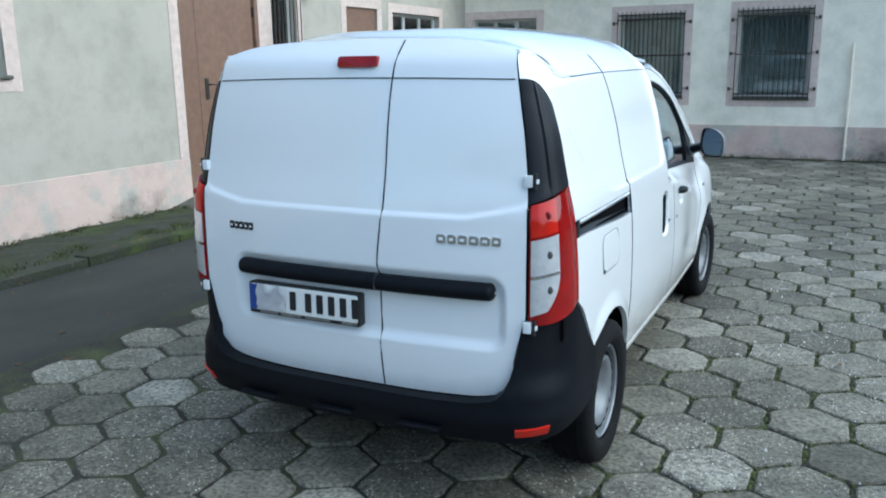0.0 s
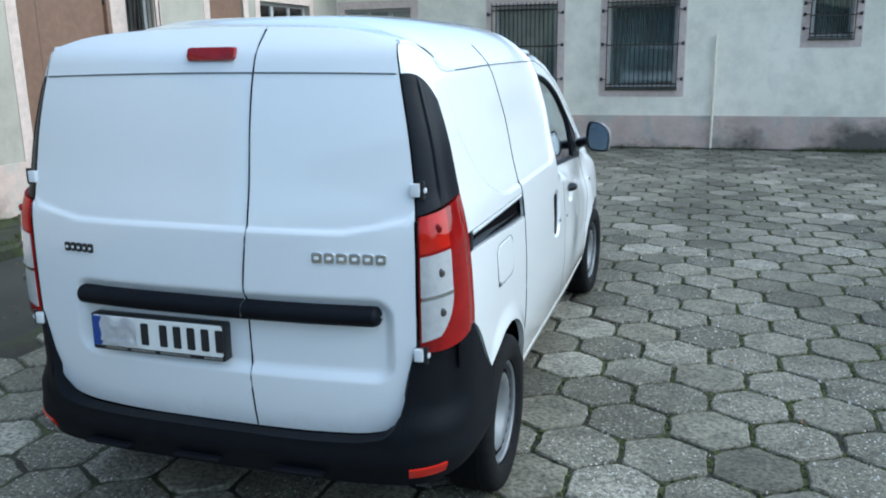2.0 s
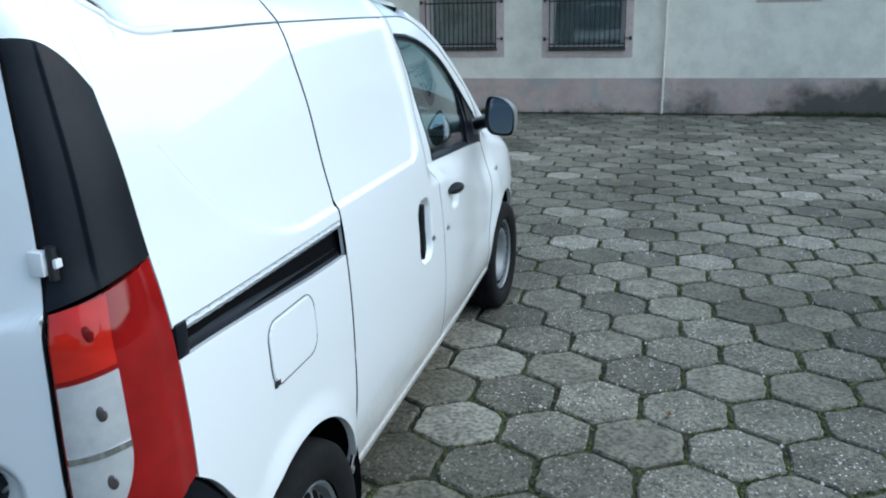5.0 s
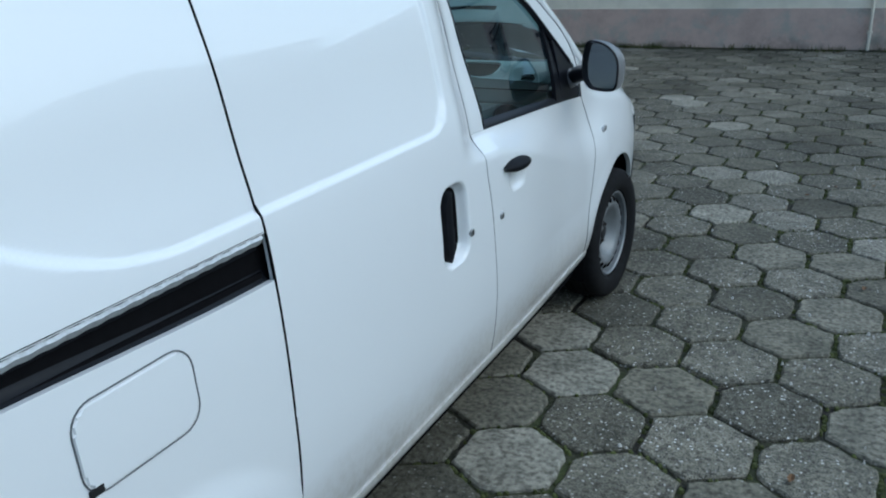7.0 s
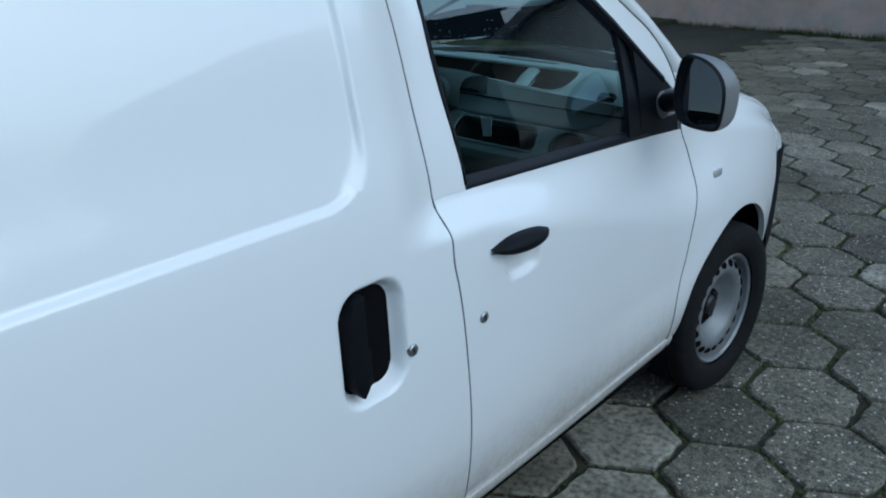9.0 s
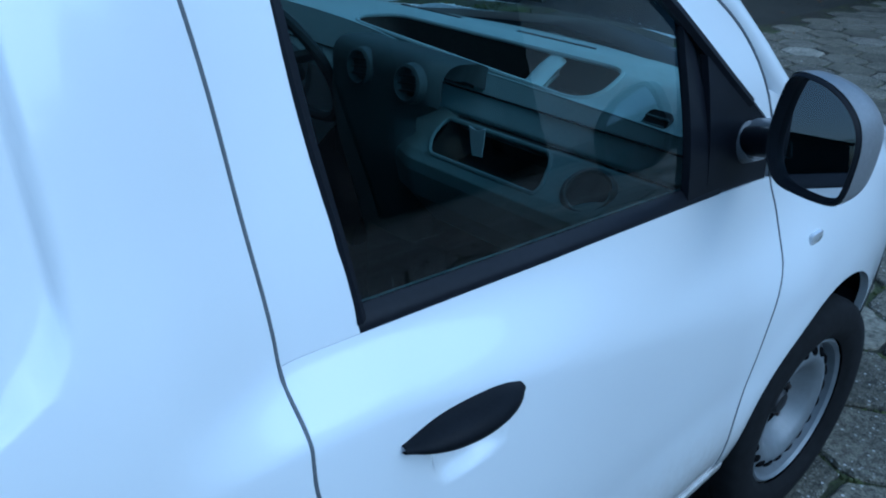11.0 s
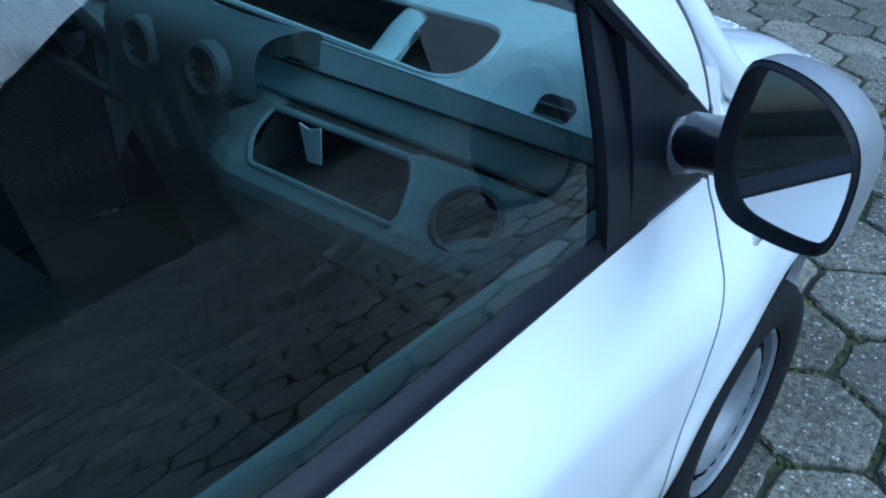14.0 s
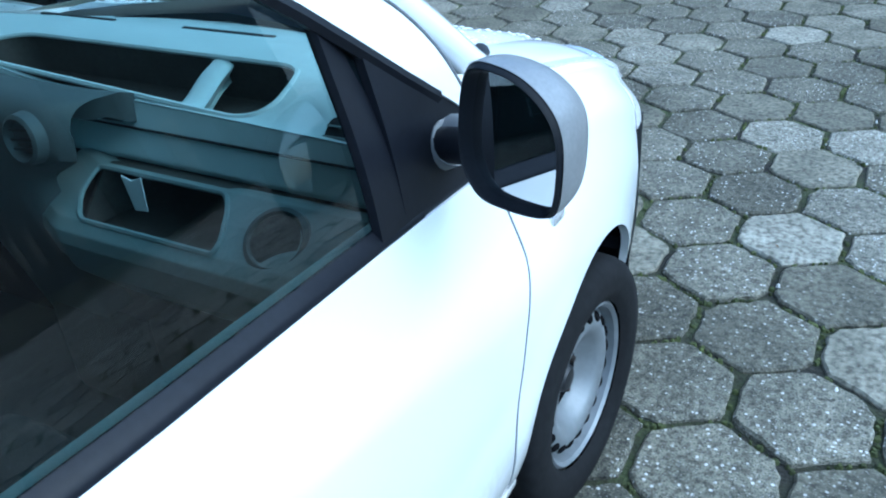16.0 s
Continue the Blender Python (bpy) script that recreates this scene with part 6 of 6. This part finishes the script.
def tuft(bm, x, y, z, r, n, h):
    for _ in range(n):
        a, d = random.uniform(0, 2 * math.pi), r * math.sqrt(random.random())
        px, py = x + d * math.cos(a), y + d * math.sin(a)
        b = random.uniform(0, 2 * math.pi)
        w = random.uniform(0.003, 0.008)
        hh = h * random.uniform(0.4, 1.0)
        v = [bm.verts.new((px + w * math.cos(b), py + w * math.sin(b), z)), bm.verts.new((px - w * math.cos(b), py - w * math.sin(b), z)), bm.verts.new((px + random.uniform(-0.02, 0.02), py + random.uniform(-0.02, 0.02), z + hh))]
        bm.faces.new(v)


bm = bmesh.new()
for _ in range(420):
    yy = random.uniform(-2, 12.8)
    xx = random.choice((LEFT_X + random.uniform(0.02, 0.25), -4.38 + random.uniform(-0.22, 0.06)))
    tuft(bm, xx, yy, 0.09, random.uniform(0.03, 0.14), random.randint(10, 34), 0.035)
tagged(link("moss", bm, MOSS, False), "low green moss and grass along kerb and wall", "moss", kind="stuff")
bm = bmesh.new()
for _ in range(500):
    xx, yy = random.uniform(-5, 12), FAR_Y - random.uniform(0.02, 0.35) * random.random()
    if 3.0 < xx < 8 or -5 < xx < -1.2 or random.random() < 0.25:
        tuft(bm, xx, yy, -0.01, 0.10, 16, 0.10)
tagged(link("weeds", bm, MOSS, False), "dark weeds along the foot of the wall", "weeds", kind="stuff")
# entrance step
part("step", prism([(4.5, 0.04), (5.0, 0.165), (6.9, 0.165), (6.9, -0.02), (4.5, -0.02)], "x", LEFT_X, -4.55, 0.01, 1), STONE, tagged(new("door_step"), "sloping grey concrete step before the door", "step", kind="structure"), "", False)

# ---- hexagonal concrete pavers ----
PITCH, HX, HY = 0.372, 1.112, 2.424
paving = tagged(new("paving"), "worn hexagonal concrete pavers with mossy joints", "pavement", kind="structure")


def paver_points(seed, r):
    rng = random.Random(seed)
    pts = []
    for k in range(6):
        a0, a1 = radians(30 + 60 * k), radians(90 + 60 * k)
        p, q = Vector((math.cos(a0), math.sin(a0))), Vector((math.cos(a1), math.sin(a1)))
        for f in (0.0, 0.16, 0.33, 0.5, 0.67, 0.84):
            w = p.lerp(q, f) * r
            j = rng.uniform(-0.007, 0.004) - (0.020 * rng.random() ** 2 if f == 0 else 0.006 * rng.random() ** 3)
            pts.append(w * (1 + j / r))
    return pts


def add_paver(verts, faces, pts, m, seed):
    rng = random.Random(seed)
    base = len(verts)
    n = len(pts)
    for k, (sc, z) in enumerate(((1.0, -0.05), (0.985, -0.008), (0.945, 0.0))):
        for p in pts:
            verts.append(m @ Vector((p.x * sc, p.y * sc, z + (rng.uniform(-0.0015, 0.0015) if k == 2 else 0))))
    verts.append(m @ Vector((0, 0, 0.001)))
    c = len(verts) - 1
    for ring in (0, 1):
        for k in range(n):
            kk = (k + 1) % n
            faces.append((base + ring * n + k, base + ring * n + kk, base + (ring + 1) * n + kk, base + (ring + 1) * n + k))
    for k in range(n):
        faces.append((base + 2 * n + k, base + 2 * n + (k + 1) % n, c))


VARIANTS = []
for s in range(14):
    vs, fs = [], []
    add_paver(vs, fs, paver_points(s, PITCH / math.sqrt(3) * 0.963), Matrix.Identity(4), s)
    me = bpy.data.meshes.new("paver")
    me.from_pydata(vs, [], fs)
    me.materials.append(PAVER)
    VARIANTS.append(me)

random.seed(21)
near, rest_v, rest_f = [], [], []
rowh = PITCH * math.sqrt(3) / 2
for j in range(-38, 34):
    for i in range(-34, 40):
        x = HX + i * PITCH + (PITCH / 2 if j % 2 else 0)
        y = HY + j * rowh
        if not (-2.42 < x < 11.5 and -9.2 < y < FAR_Y - 0.1):
            continue
        zz = 0.010 * noise.noise((x * 0.35, y * 0.35, 0)) + random.uniform(-0.004, 0.004)
        m = Matrix.Translation((x, y, zz)) @ Euler((random.gauss(0, 0.008), random.gauss(0, 0.008), random.choice(range(6)) * math.pi / 3 + random.gauss(0, 0.012))).to_matrix().to_4x4()
        if 0.55 < x < 4.0 and 0.3 < y < 7.2 and len(near) < 300:
            ob = new("paver", VARIANTS[random.randrange(14)])
            ob.parent = paving
            ob.matrix_basis = m
            near.append(ob)
        else:
            add_paver(rest_v, rest_f, paver_points(random.randrange(10000), PITCH / math.sqrt(3) * 0.963), m, i * 97 + j)
me = bpy.data.meshes.new("paver_field")
me.from_pydata(rest_v, [], rest_f)
me.materials.append(PAVER)
rest = new("paver_field", me)
rest.parent = paving
tagged(rest, "further hexagonal pavers of the yard", kind="stuff")


# moss and crumbs that fill the joints
def clump(verts, faces, x, y, z, r, h, rng):
    base = len(verts)
    n = 6
    a0 = rng.uniform(0, 6.28)
    for k in range(n):
        a = a0 + 2 * math.pi * k / n
        q = r * rng.uniform(0.7, 1.25)
        verts.append((x + q * math.cos(a), y + q * math.sin(a), z - 0.006))
    for k in range(n):
        a = a0 + 2 * math.pi * (k + 0.5) / n
        q = r * rng.uniform(0.35, 0.6)
        verts.append((x + q * math.cos(a), y + q * math.sin(a), z + h * rng.uniform(0.6, 1.1)))
    for k in range(n):
        kk = (k + 1) % n
        faces.append((base + k, base + kk, base + n + k))
        faces.append((base + kk, base + n + kk, base + n + k))
    faces.append(tuple(base + n + k for k in range(n)))


rng = random.Random(5)
mv, mf = [], []
for j in range(-12, 26):
    for i in range(-4, 20):
        x = HX + i * PITCH + (PITCH / 2 if j % 2 else 0)
        y = HY + j * rowh
        if not (0.6 < x < 7.5 and -1.2 < y < 9.0):
            continue
        for k in range(3):
            wet = noise.noise((x * 0.8 + k * 0.3, y * 0.8, 5)) * 0.5 + 0.38
            a0, a1 = radians(30 + 60 * k), radians(90 + 60 * k)
            R = PITCH / math.sqrt(3)
            p, q = Vector((math.cos(a0), math.sin(a0))) * R, Vector((math.cos(a1), math.sin(a1))) * R
            for _ in range(int(22 * clamp(wet + rng.uniform(-0.25, 0.25)))):
                w = p.lerp(q, rng.random())
                clump(mv, mf, x + w.x + rng.gauss(0, 0.005), y + w.y + rng.gauss(0, 0.005), -0.010, rng.uniform(0.005, 0.017), rng.uniform(0.004, 0.013), rng)
me = bpy.data.meshes.new("joint_moss")
me.from_pydata(mv, [], mf)
me.materials.append(MOSS)
tagged(new("joint_moss", me), "green moss growing in the joints between pavers", "moss", kind="stuff")

# loose pale stones lying about the pavers
rng = random.Random(29)
sv, sf = [], []
for _ in range(260):
    clump(sv, sf, rng.uniform(1.0, 5.5), rng.uniform(-0.5, 7.5), 0.010, rng.uniform(0.003, 0.0085), rng.uniform(0.004, 0.009), rng)
me = bpy.data.meshes.new("loose_stones")
me.from_pydata(sv, [], sf)
me.materials.append(CHIP)
tagged(new("loose_stones", me), "small pale stones scattered over the pavers", "stones", kind="stuff")

# dead leaves blown against kerb and wall, a few on the pavers
rng = random.Random(17)
lv, lf = [], []
for k in range(420):
    if k < 300:
        x, y = rng.choice((-4.25 + rng.gauss(0, 0.22), LEFT_X + abs(rng.gauss(0, 0.25)) + 0.03, -2.6 + rng.gauss(0, 0.2))), rng.uniform(-2.0, 12.5)
    elif k < 380:
        x, y = rng.uniform(-4.0, 8.5), FAR_Y - abs(rng.gauss(0, 0.2)) - 0.05
    else:
        x, y = rng.uniform(1.0, 6.0), rng.uniform(0.0, 9.0)
    z = 0.115 if x < -4.16 else 0.03 if x < -2.5 else 0.012
    a, r = rng.uniform(0, 6.28), rng.uniform(0.008, 0.026)
    c, s_ = math.cos(a), math.sin(a)
    base = len(lv)
    for u, v, h in ((-1, 0, 0.2), (-0.3, 0.5, 0.5), (0.6, 0.42, 0.45), (1.1, 0, 0.25), (0.6, -0.42, 0.5), (-0.3, -0.5, 0.4), (0, 0, 0)):
        lv.append((x + r * (u * c - v * s_), y + r * (u * s_ + v * c), z + r * h * rng.uniform(0.4, 1.1)))
    for i in range(6):
        lf.append((base + i, base + (i + 1) % 6, base + 6))
me = bpy.data.meshes.new("dead_leaves")
me.from_pydata(lv, [], lf)
me.materials.append(LEAF)
tagged(new("dead_leaves", me), "brown dead leaves scattered along the kerb", "leaves", kind="stuff")
